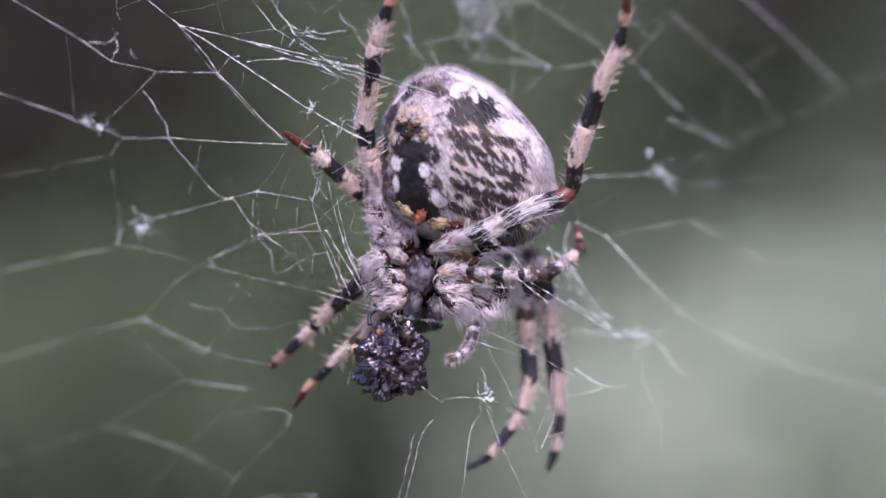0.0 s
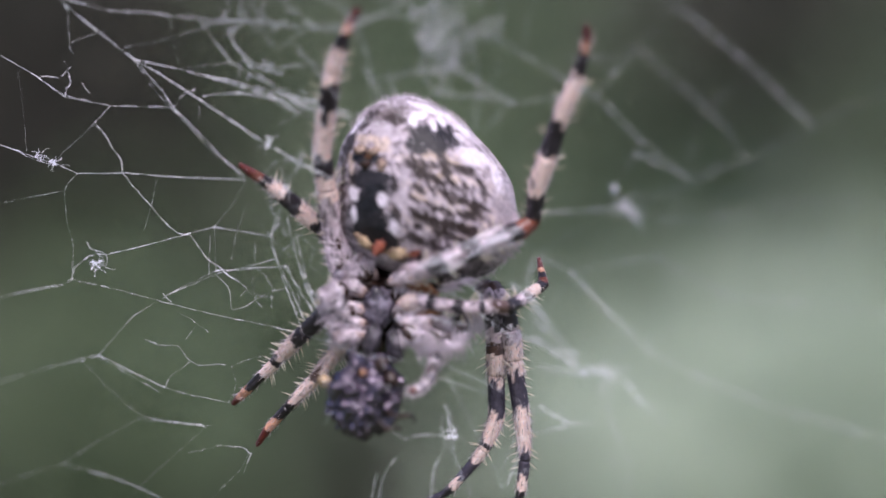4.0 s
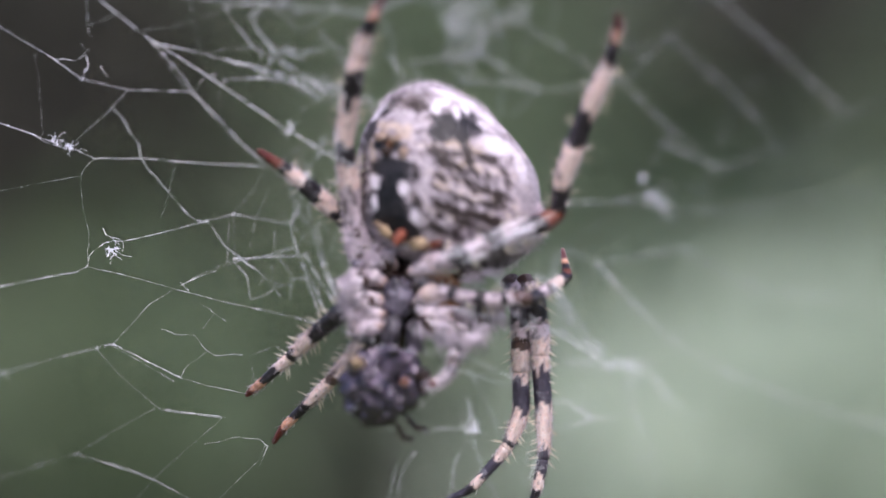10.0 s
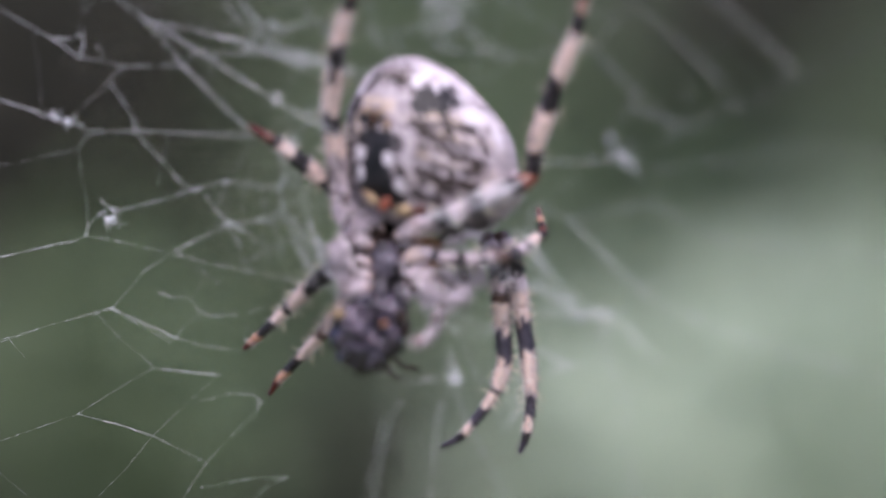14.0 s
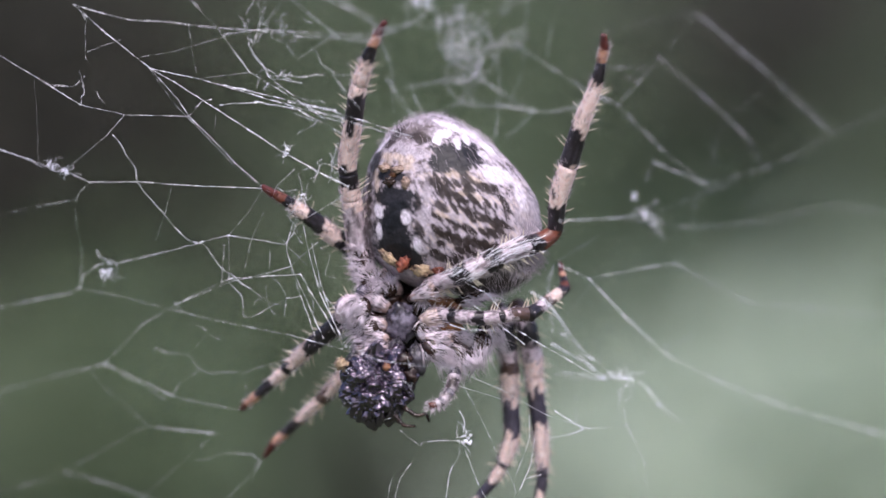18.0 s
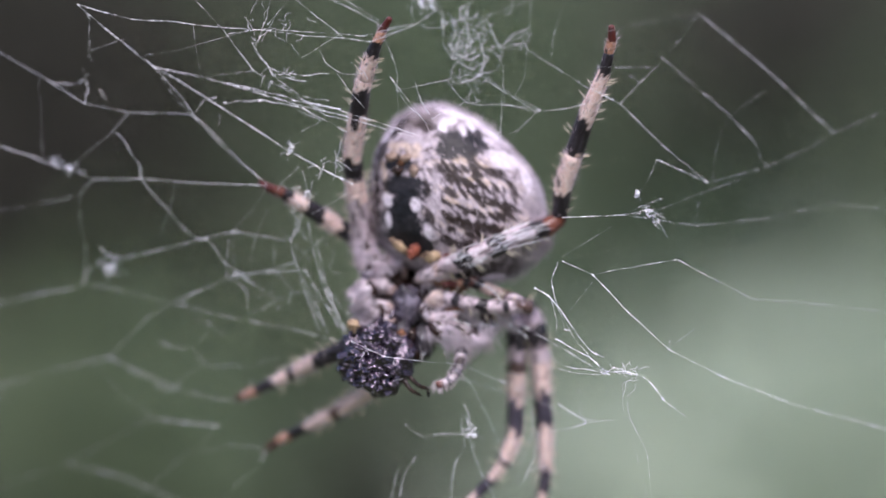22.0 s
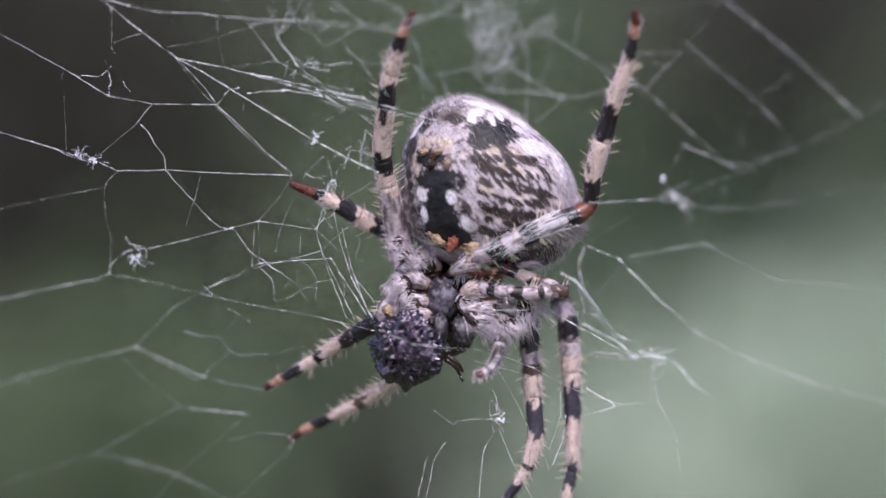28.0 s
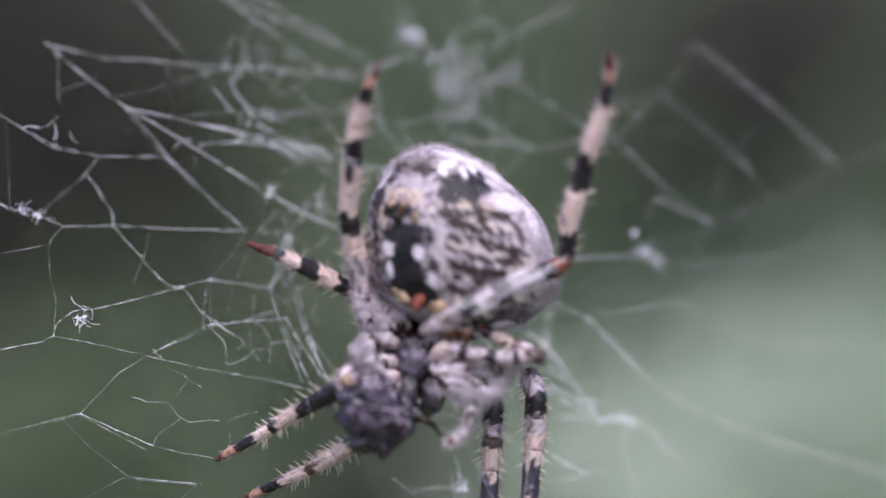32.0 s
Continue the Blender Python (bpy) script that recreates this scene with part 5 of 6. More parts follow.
combed((-3.55, -2.40, -0.55), (0.45, 0.5, 0.8), (0, 0, 0), 240, (-0.6, -0.2, 0.5), 15)
combed((-2.62, -3.25, -4.55), (0.6, 0.5, 0.5), (0, 0, 0), 220, (-0.7, -0.2, -0.3), 16)
combed((0.75, -3.20, -4.05), (0.9, 0.5, 0.4), (0, 10, 0), 240, (0.8, -0.2, -0.35), 17)
combed((2.55, -2.60, -3.95), (0.65, 0.5, 0.6), (0, 20, 0), 240, (0.5, -0.15, -0.6), 18)

# hind and middle legs reaching up
leg("a", [((-3.30, -1.00, -1.60), 0.62, PALE_C), ((-3.49, -2.00, -0.52), 0.64, PALE_C), ((-3.80, -2.60, 0.95), 0.58, PALE_C), ((-4.05, -3.20, 2.10), 0.50, CREAM_C), ((-4.20, -3.59, 2.96), 0.44, DARK_C), ((-4.37, -4.05, 3.89), 0.46, CREAM_C), ((-4.12, -5.01, 5.81), 0.44, DARK_C),
          ((-3.98, -5.66, 7.08), 0.42, CREAM_C), ((-3.55, -6.51, 8.65), 0.32, DARK_C), ((-3.28, -6.88, 9.29), 0.24, ORANGE_C), ((-3.09, -7.14, 9.73), 0.21, RED_C), ((-2.76, -7.50, 10.31), 0.13, RED_C)],
    (-3.17, -1.00, -1.73), "banded black and cream leg with red claw", 1.5, 31)
leg("b", [((-0.63, -3.10, -1.96), 0.36, CREAM_C), ((-0.06, -4.00, -1.79), 0.40, PALE_C), ((1.00, -4.90, -1.46), 0.45, DARK_C), ((1.40, -5.00, -1.26), 0.46, PALE_C), ((2.21, -5.00, -0.86), 0.50, DARK_C), ((2.78, -4.80, -0.51), 0.50, PALE_C), ((4.00, -4.20, 0.08), 0.48, DARK_C), ((4.75, -3.90, 0.34), 0.46, RUST_C), ((5.37, -3.80, 0.85), 0.36, DARK_C),
          ((5.37, -4.42, 2.29), 0.44, CREAM_C), ((5.83, -5.11, 3.94), 0.46, DARK_C), ((6.24, -5.84, 5.63), 0.42, CREAM_C), ((6.92, -6.79, 7.58), 0.30, DARK_C), ((7.05, -7.08, 8.54), 0.24, ORANGE_C), ((7.14, -7.41, 9.05), 0.22, RED_C), ((7.05, -7.80, 9.66), 0.14, RED_C)],
    (-0.52, -2.50, -1.96), "long banded leg, silvery thigh, cream and black shin", 1.5, 32)
leg("c", [((-3.17, -1.00, -1.73), 0.48, PALE_C), ((-3.56, -1.34, -0.80), 0.46, DARK_C), ((-4.29, -1.75, 0.14), 0.42, DARK_C), ((-4.81, -1.95, 0.44), 0.44, CREAM_C), ((-5.49, -2.25, 1.02), 0.44, DARK_C), ((-6.36, -2.63, 1.68), 0.38, CREAM_C), ((-6.87, -2.84, 2.03), 0.29, DARK_C),
          ((-7.24, -2.99, 2.29), 0.26, RUST_C), ((-7.64, -3.15, 2.49), 0.23, RED_C), ((-8.25, -3.40, 2.89), 0.12, RED_C)],
    (-3.17, -1.00, -1.81), "short banded leg with red-brown claw", 1.6, 33)
leg("d", [((-0.47, -3.20, -3.08), 0.36, CREAM_C), ((0.23, -3.80, -3.06), 0.34, PALE_C), ((0.75, -4.00, -3.10), 0.32, DARK_C), ((0.95, -4.05, -3.12), 0.33, PALE_C), ((1.83, -4.20, -3.20), 0.34, DARK_C), ((2.27, -4.10, -3.20), 0.34, PALE_C), ((3.05, -3.95, -3.10), 0.33, DARK_C), ((3.20, -3.90, -3.08), 0.33, PALE_C), ((3.65, -3.80, -3.00), 0.32, BROWN_C), ((4.29, -3.40, -2.98), 0.36, DARK_C)],
    (-0.60, -3.20, -3.08), "bent middle leg, hairy pale thigh", 1.1, 34)
leg("e", [((-2.91, -2.50, -2.77), 0.53, PALE_C), ((-3.57, -3.50, -2.82), 0.56, PALE_C), ((-3.72, -3.09, -3.44), 0.47, DARK_C), ((-5.50, -1.76, -4.73), 0.39, CREAM_C), ((-6.42, -1.05, -5.53), 0.30, DARK_C), ((-6.57, -0.92, -5.69), 0.30, CREAM_C), ((-7.29, -0.39, -6.23), 0.25, DARK_C), ((-8.05, 0.19, -6.85), 0.22, ORANGE_C), ((-8.48, 0.50, -7.17), 0.20, RED_C), ((-8.89, 0.80, -7.49), 0.11, RED_C)],
    (-2.69, -2.50, -2.84), "front leg with dark and cream bands, red claw", 2.1, 35)
leg("f", [((-2.11, -2.50, -3.96), 0.53, PALE_C), ((-2.84, -2.60, -4.54), 0.48, DARK_C), ((-3.29, -2.09, -5.28), 0.41, CREAM_C), ((-4.71, -0.88, -6.90), 0.33, BROWN_C), ((-4.85, -0.78, -7.02), 0.32, CREAM_C), ((-5.90, -0.02, -7.98), 0.26, DARK_C), ((-6.67, 0.51, -8.68), 0.23, ORANGE_C), ((-7.13, 0.84, -9.12), 0.20, RED_C), ((-7.64, 1.30, -9.81), 0.11, RED_C)],
    (-2.11, -2.50, -4.01), "front leg with dark and cream bands, red claw", 2.1, 36)
leg("g", [((2.70, 0.60, -1.90), 0.45, BROWN_C), ((3.10, 0.20, -2.45), 0.48, PALE_C), ((3.43, -0.60, -3.14), 0.50, DARK_C), ((3.64, -0.48, -4.17), 0.49, PALE_C), ((3.78, -0.41, -4.75), 0.48, BROWN_C), ((3.84, -0.35, -5.27), 0.48, CREAM_C), ((4.02, -0.21, -6.47), 0.40, VIOLET_C), ((4.33, -0.01, -8.17), 0.41, CREAM_C),
          ((4.01, 0.14, -9.49), 0.31, DARK_C), ((3.95, 0.16, -9.63), 0.30, CREAM_C), ((3.63, 0.24, -10.32), 0.26, VIOLET_C), ((2.91, 0.39, -11.40), 0.23, CREAM_C), ((2.67, 0.44, -11.78), 0.22, DARK_C), ((2.28, 0.50, -12.14), 0.18, VIOLET_C), ((1.55, 0.60, -12.51), 0.11, VIOLET_C)],
    (0.52, -2.00, -3.97), "front leg hanging down, banded cream and violet-black", 1.5, 37)
leg("h", [((3.80, 0.60, -1.90), 0.45, BROWN_C), ((4.21, 0.20, -2.45), 0.48, PALE_C), ((4.60, -0.60, -3.10), 0.50, DARK_C), ((4.76, -0.50, -3.93), 0.50, PALE_C), ((4.95, -0.41, -4.62), 0.50, CREAM_C), ((5.16, -0.22, -6.12), 0.41, VIOLET_C), ((5.47, -0.02, -7.73), 0.42, CREAM_C),
          ((5.74, 0.24, -9.88), 0.30, VIOLET_C), ((5.63, 0.40, -11.14), 0.26, CREAM_C), ((5.59, 0.46, -11.69), 0.23, DARK_C), ((5.44, 0.53, -12.16), 0.18, VIOLET_C), ((5.22, 0.60, -12.72), 0.11, VIOLET_C)],
    (0.76, -1.50, -3.85), "front leg hanging down, banded cream and violet-black", 1.5, 38)

# silk laid along the silvery thigh
def thigh_silk():
    rng = random.Random(61)
    base, origin, _ = LEGS["b"]
    for _ in range(22):
        a = Vector((rng.uniform(0.0, 1.6), -5.35 + rng.uniform(-0.15, 0.1), -1.62 + rng.uniform(-0.2, 0.3)))
        b = Vector((rng.uniform(3.6, 5.2), -4.75 + rng.uniform(-0.2, 0.1), 0.30 + rng.uniform(-0.5, 0.3)))
        line = [V(a.lerp(b, i / 20) + Vector((0, -0.25 * math.sin(math.pi * i / 20), 0.10 * math.sin(math.pi * i / 20))) - origin) + bits(rng, 0.02 * MM) for i in range(21)]
        v, f = tube(line, [0.011 * MM * rng.uniform(0.5, 1.6) for _ in line], 5)
        child("silk_strand", mesh("silk_strand", v, f, [SILK]), base, label="white silk laid along the thigh")


thigh_silk()

# the folding shin of the bent leg
KNEE = Vector((4.34, -3.40, -3.01))


def shin():
    rows = [((4.34, -3.40, -3.01), 0.37, DARK_C), ((4.72, -2.90, -2.76), 0.33, PALE_C), ((5.00, -2.50, -2.55), 0.31, BROWN_C), ((5.35, -2.00, -2.28), 0.30, CREAM_C), ((5.70, -1.55, -2.03), 0.29, DARK_C), ((5.98, -1.15, -1.78), 0.27, RUST_C), ((5.95, -0.95, -1.55), 0.22, DARK_C), ((5.88, -0.70, -1.28), 0.18, ORANGE_C), ((5.82, -0.50, -1.08), 0.16, RED_C), ((5.68, 0.00, -0.52), 0.09, RED_C)]
    line, rads, colours = [], [], []
    for (p, r, c), (p2, r2, _) in zip(rows, rows[1:]):
        for s in range(8):
            line.append(V(Vector(p).lerp(Vector(p2), s / 8) - KNEE))
            rads.append((r + (r2 - r) * s / 8) * MM)
            colours.append(c)
    ob = child("shin", banded(line, rads, colours, 18, 77), LEGS["d"][0], (KNEE - LEGS["d"][1]) * MM, "short banded shin with red claw")
    hairs, _, spines = coat(line, rads, colours, random.Random(8), 8, 60, 4)
    return ob, (KNEE - LEGS["d"][1]) * MM, hairs, spines


SHIN_OB, SHIN_AT, SHIN_HAIRS, SHIN_SPINES = shin()
child("bristle", spikes(SHIN_SPINES + SHIN_HAIRS, "bristle", BRISTLE), SHIN_OB)
LEGS_SHIN = (SHIN_OB, SHIN_AT)
# seconds, the way from the knee to the claw
SHIN_REST = (1.45, 3.4, 2.58)
SHIN_ROWS = [(0, SHIN_REST), (20.9, SHIN_REST), (21.05, (0.6, 1.0, 4.0)), (21.2, (-1.8, -1.6, 3.4)), (21.35, (-3.6, -1.4, 1.4)), (21.6, (-4.0, -0.9, 0.6)), (32, (-4.0, -0.9, 0.7))]


def palp():
    line = smooth_line([V(Vector(p) - HUB) for p in ((1.00, -3.60, -5.30), (0.95, -4.20, -5.95), (0.75, -4.80, -6.65), (0.35, -5.10, -7.10), (-0.15, -5.30, -7.30))], 24)
    v, f = tube(line, [MM * (0.34 - 0.14 * i / 23) * (1 + 0.18 * noise.noise(Vector((i * 0.5, 3, 0)))) for i in range(24)], 12)
    ob = child("palp", mesh("palp", v, f, [PALE, DARK, RED], [2 if k // 12 > 19 else 1 if k // 12 in (4, 5, 11, 12, 16, 17) else 0 for k in range(len(f))]), spider, label="pale feeler with red tip")
    rng = random.Random(4)
    rows = []
    for _ in range(420):
        q = rng.choice(line[3:])
        out = bits(rng, 1).normalized()
        rows.append((q + out * 0.22 * MM, out + Vector((0, 0, -0.5)), rng.uniform(0.12, 0.38) * MM, 0.012 * MM, bits(rng, 0.3)))
    child("hair", spikes(rows, "hair", WHITE_HAIR), ob)


palp()


# ---- the prey ----
prey = new("wrapped_prey")
tagged(prey, "shiny black chewed insect prey held in the spider's jaws", "prey")
PREY_AT = Vector((-2.55, -4.30, -6.36))


def prey_body():
    res = 190
    verts, faces = [], []
    for i in range(res + 1):
        th = math.pi * i / res
        for j in range(res):
            ph = 2 * math.pi * j / res
            d = Vector((math.sin(th) * math.cos(ph), math.sin(th) * math.sin(ph), math.cos(th)))
            n = noise.noise(d * 1.9) * 0.26 + noise.noise(d * 4.2) * 0.13 + (0.25 - abs(noise.noise(d * 4 + noise.noise_vector(d * 3) * 0.8))) * 0.30 + noise.noise(d * 6 + noise.noise_vector(d * 5) * 0.6) * 0.06 + (0.2 - abs(noise.noise(d * 11 + noise.noise_vector(d * 8) * 0.5))) * 0.11
            p = Vector((d.x * 1.78, d.y * 1.6, d.z * 1.85)) * (0.93 + n)
            verts.append(p * MM)
    for i in range(res):
        for j in range(res):
            j2 = (j + 1) % res
            faces.append((i * res + j, (i + 1) * res + j, (i + 1) * res + j2, i * res + j2))
    return child("body", mesh("body", verts, faces, [PREY]), prey)


prey_body()
rngp = random.Random(12)
for at, s, m in (((-1.75, -0.6, 1.0), 0.28, YELLOW), ((1.2, -1.0, 1.2), 0.3, DEEP), ((1.45, -0.7, 0.5), 0.35, DEEP), ((0.4, -1.42, 0.9), 0.16, AMBER), ((1.0, -1.25, 0.3), 0.15, AMBER)):
    ob = lump("scrap", (0, 0, 0), (s, s * 0.8, s), m, prey, rough=0.9, freq=3, seed=at[0], res=14)
    ob.location = V(at)
for way in (((1.2, -1.0, -1.0), (1.75, -1.1, -1.35), (2.2, -1.0, -1.3), (2.35, -0.9, -1.65)), ((0.8, -1.2, -1.35), (1.2, -1.3, -1.8), (1.75, -1.2, -1.85)), ((-0.2, -1.3, 1.5), (-0.1, -1.4, 1.95), (0.25, -1.3, 2.15))):
    v, f = tube(smooth_line([V(q) for q in way], 14), [0.11 * MM * (1.1 - 0.04 * i) for i in range(14)], 8)
    child("limb", mesh("limb", v, f, [DEEP if way[0][2] < 0 else PREY]), prey, label="chewed dark brown limb")
child("silk_wrap", spikes([(V(Vector((rngp.uniform(-1.6, 1.6), -1.45, rngp.uniform(-1.6, 1.6)))), bits(rngp, 1) + Vector((0, -0.3, 0)), rngp.uniform(0.3, 0.8) * MM, 0.012 * MM, bits(rngp, 0.6)) for _ in range(16)], "silk_wrap", SILK), prey)


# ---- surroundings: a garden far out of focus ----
# bark darker than real bark: the shade is put into its colour
BARK = varied("bark_with_shade", (0.0145, 0.0145, 0.011), (0.035, 0.033, 0.0255), 12, rough=0.9, bump=0.8, stretch=(1, 1, 0.2))
SOIL = varied("grassy_ground", (0.05, 0.06, 0.03), (0.10, 0.13, 0.06), 3, rough=0.9)
LEAF_DEEP = varied("deep_green_leaf", (0.036, 0.044, 0.029), (0.072, 0.084, 0.055), 6, rough=0.6)
LEAF_MID = varied("mid_green_leaf", (0.09, 0.13, 0.07), (0.18, 0.23, 0.126), 6, rough=0.55)
LEAF_DARK = varied("dark_green_leaf", (0.095, 0.13, 0.08), (0.19, 0.24, 0.15), 6, rough=0.6)
# very pale leaf colour that stands in for sunlight on the background
LEAF_LIT = varied("sunlit_pale_leaf", (0.34, 0.425, 0.315), (0.53, 0.62, 0.49), 6, rough=0.6)
# near-black leaf colour that stands in for shade in the background
LEAF_SHADE = varied("shade_dark_leaf", (0.029, 0.029, 0.022), (0.058, 0.056, 0.043), 6, rough=0.6)
LEAF_GREY = varied("grey_green_leaf", (0.175, 0.235, 0.150), (0.325, 0.41, 0.275), 6, rough=0.6)


def ground():
    n, verts, faces = 60, [], []
    for i in range(n + 1):
        for j in range(n + 1):
            x, y = ((i / n - 0.5) * 2) ** 3 * 400, ((j / n - 0.5) * 2) ** 3 * 400
            verts.append((x, y, 0.05 * noise.noise(Vector((x, y, 0)) * 0.7) - 0.05))
    for i in range(n):
        for j in range(n):
            a = i * (n + 1) + j
            faces.append((a, a + n + 1, a + n + 2, a + 1))
    return tagged(new("ground", mesh("ground", verts, faces, [SOIL])), "grassy garden ground", "ground", kind="structure")


ground()


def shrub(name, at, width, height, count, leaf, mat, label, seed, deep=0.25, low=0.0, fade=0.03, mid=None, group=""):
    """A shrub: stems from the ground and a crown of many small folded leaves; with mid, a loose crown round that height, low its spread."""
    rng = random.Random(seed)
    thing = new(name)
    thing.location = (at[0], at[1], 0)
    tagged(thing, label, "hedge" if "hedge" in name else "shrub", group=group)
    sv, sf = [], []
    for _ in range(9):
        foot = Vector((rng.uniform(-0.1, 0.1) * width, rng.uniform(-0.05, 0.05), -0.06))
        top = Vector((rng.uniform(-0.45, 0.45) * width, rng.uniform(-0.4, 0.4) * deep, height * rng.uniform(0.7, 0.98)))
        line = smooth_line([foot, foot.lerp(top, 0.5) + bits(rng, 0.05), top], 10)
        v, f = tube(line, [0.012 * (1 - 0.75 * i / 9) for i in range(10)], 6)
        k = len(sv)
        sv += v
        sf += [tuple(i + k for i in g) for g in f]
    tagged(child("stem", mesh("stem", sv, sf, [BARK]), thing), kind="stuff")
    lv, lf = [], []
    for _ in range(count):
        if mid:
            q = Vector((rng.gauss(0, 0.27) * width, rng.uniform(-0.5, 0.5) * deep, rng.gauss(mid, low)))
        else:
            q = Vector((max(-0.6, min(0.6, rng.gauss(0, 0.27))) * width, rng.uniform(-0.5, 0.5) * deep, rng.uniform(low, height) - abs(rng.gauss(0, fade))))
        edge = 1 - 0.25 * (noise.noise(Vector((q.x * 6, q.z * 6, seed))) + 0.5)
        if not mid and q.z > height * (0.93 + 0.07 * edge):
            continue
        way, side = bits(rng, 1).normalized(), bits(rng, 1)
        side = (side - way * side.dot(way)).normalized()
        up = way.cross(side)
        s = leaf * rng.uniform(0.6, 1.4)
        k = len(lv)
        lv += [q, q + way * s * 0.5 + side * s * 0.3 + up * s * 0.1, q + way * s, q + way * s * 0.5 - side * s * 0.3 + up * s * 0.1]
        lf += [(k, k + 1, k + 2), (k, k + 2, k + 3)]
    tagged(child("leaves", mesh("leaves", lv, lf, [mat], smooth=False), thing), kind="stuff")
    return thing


def trunk(at, radius, height, seed, crown=0):
    thing = new("tree")
    thing.location = (at[0], at[1], 0)
    tagged(thing, "tree trunk, shade put into its dark brown colour", "tree")
    line = [Vector((0.05 * noise.noise(Vector((0, seed, i * 0.4))), 0, i * height / 24 - 0.08)) for i in range(25)]
    v, f = tube(line, [radius * (1.25 - 0.35 * i / 24 + 0.06 * noise.noise(Vector((seed, 0, i * 0.7)))) for i in range(25)], 20)
    child("trunk", mesh("trunk", v, f, [BARK]), thing)
    rng = random.Random(seed)
    for k in range(5):
        foot = line[15 + 2 * k]
        end = foot + Vector((rng.uniform(-0.7, 0.7), rng.uniform(0, 0.6), rng.uniform(0.3, 0.8)))
        v, f = tube(smooth_line([foot, foot.lerp(end, 0.5) + bits(rng, 0.08), end], 10), [radius * 0.3 * (1 - 0.08 * i) for i in range(10)], 8)
        child("limb", mesh("limb", v, f, [BARK]), thing)
    # unseen crown, added above the trunk for shade, raised to spare the hedge
    lv, lf = [], []
    for _ in range(crown):
        q = Vector((rng.gauss(0, 0.5), rng.gauss(0.1, 0.45), height + rng.gauss(0, 0.28)))
        way, side = bits(rng, 1).normalized(), bits(rng, 1).normalized()
        k, s = len(lv), rng.uniform(0.05, 0.11)
        lv += [q, q + way * s * 0.5 + side * s * 0.3, q + way * s, q + way * s * 0.5 - side * s * 0.3]
        lf += [(k, k + 1, k + 2), (k, k + 2, k + 3)]
    if crown:
        tagged(child("crown", mesh("crown", lv, lf, [LEAF_DARK], smooth=False), thing), kind="stuff")
    return thing


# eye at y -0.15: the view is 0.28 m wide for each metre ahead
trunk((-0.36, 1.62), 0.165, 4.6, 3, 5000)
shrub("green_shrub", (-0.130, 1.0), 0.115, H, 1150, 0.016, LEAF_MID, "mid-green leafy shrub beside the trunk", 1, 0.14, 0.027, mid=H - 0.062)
# shrub added for the bright distance at lower right; its brightness is leaf colour
shrub("bright_shrub", (0.145, 0.95), 0.19, H, 2400, 0.016, LEAF_LIT, "pale green shrub, bright light put into its leaf colour", 2, 0.14, 0.034, mid=H - 0.079)
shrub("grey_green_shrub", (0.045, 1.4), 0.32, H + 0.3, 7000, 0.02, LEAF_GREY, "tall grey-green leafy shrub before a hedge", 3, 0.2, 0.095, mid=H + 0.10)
# two dark shrubs added where the background is shaded; the shade is leaf colour
shrub("shade_shrub", (-0.19, 1.3), 0.19, H + 0.08, 2600, 0.02, LEAF_SHADE, "dark shrub, shade put into its leaf colour", 6, 0.16, 0.07, mid=H + 0.06, group="copper-leaved shrubs")
shrub("shade_shrub", (0.142, 1.2), 0.12, H + 0.12, 620, 0.018, LEAF_SHADE, "dark shrub, shade put into its leaf colour", 7, 0.16, 0.026, mid=H + 0.112, group="copper-leaved shrubs")
# nothing shades this one: the dark leaf colour does it
shrub("dark_shrub", (-0.070, 1.08), 0.19, H - 0.05, 1550, 0.016, LEAF_DEEP, "low dark green shrub, shade put into its leaf colour", 8, 0.12, 0.022, mid=H - 0.10)
shrub("dark_hedge", (0.45, 2.1), 1.1, 2.3, 22000, 0.05, LEAF_DEEP, "dark green clipped hedge", 4, 0.5, 0.6, group="garden hedges")
shrub("dark_hedge", (-0.6, 2.6), 1.6, 2.3, 24000, 0.05, LEAF_DARK, "dark green clipped hedge", 5, 0.5, 0.6, group="garden hedges")


# ---- what moves ----
# seconds, the body's own shift in the web (mm)
BODY = [(0, -0.57, 0.27), (2.5, -0.60, 0.32), (4.5, -0.68, 0.42), (6, -0.67, 0.43), (9, -0.70, 0.42), (11, -0.78, 0.40), (12, -0.60, 0.32), (13.5, -0.54, 0.28), (15.5, -0.45, 0.22),
        (17.5, -0.13, 0.10), (18, -0.06, 0.08), (19, 0, 0), (20, 0.08, 0.13), (20.5, 0.10, 0), (21, 0.50, 0.38), (21.5, 0.30, 0.36), (22, 0.08, 0.62), (22.5, -0.10, 0.52), (23, -0.2, 0.5),
        (23.5, 0.05, 0.15), (24, 0.30, 0.08), (25.5, 0.43, 0.12), (28, 0.54, 0.30), (29, 0.68, 0.18), (30, 0.76, 0.18), (31, 0.92, 0.38), (32, 0.92, 0.40)]
# seconds, the body's lean in the web (degrees)
LEAN = [(0, 0), (20, 0), (21, -1.0), (23, -2.0), (25, -3.8), (28, -3.8), (30, -3.8), (32, -3.5)]
# seconds, the abdomen's own shift (mm) and its turn (degrees about the line of sight and upright)
ABDOMEN = [(0, -0.09, 0.04, 0, 0), (15, -0.05, 0.04, 0, 0), (19, 0.06, 0.03, 0, 0), (21, 0.15, -0.12, 0, 3), (23, 0.24, -0.27, -0.5, 5), (25, 0.16, -0.22, -1, 6), (28, 0.25, -0.23, -1, 8), (32, 0.14, -0.2, 0, 7)]
# how far a front leg turns about its own line (degrees)
TWIST = {"g": [(0, 0), (20, 0), (23, 0), (25, 8), (28, 16), (30, 12), (32, 5)]}
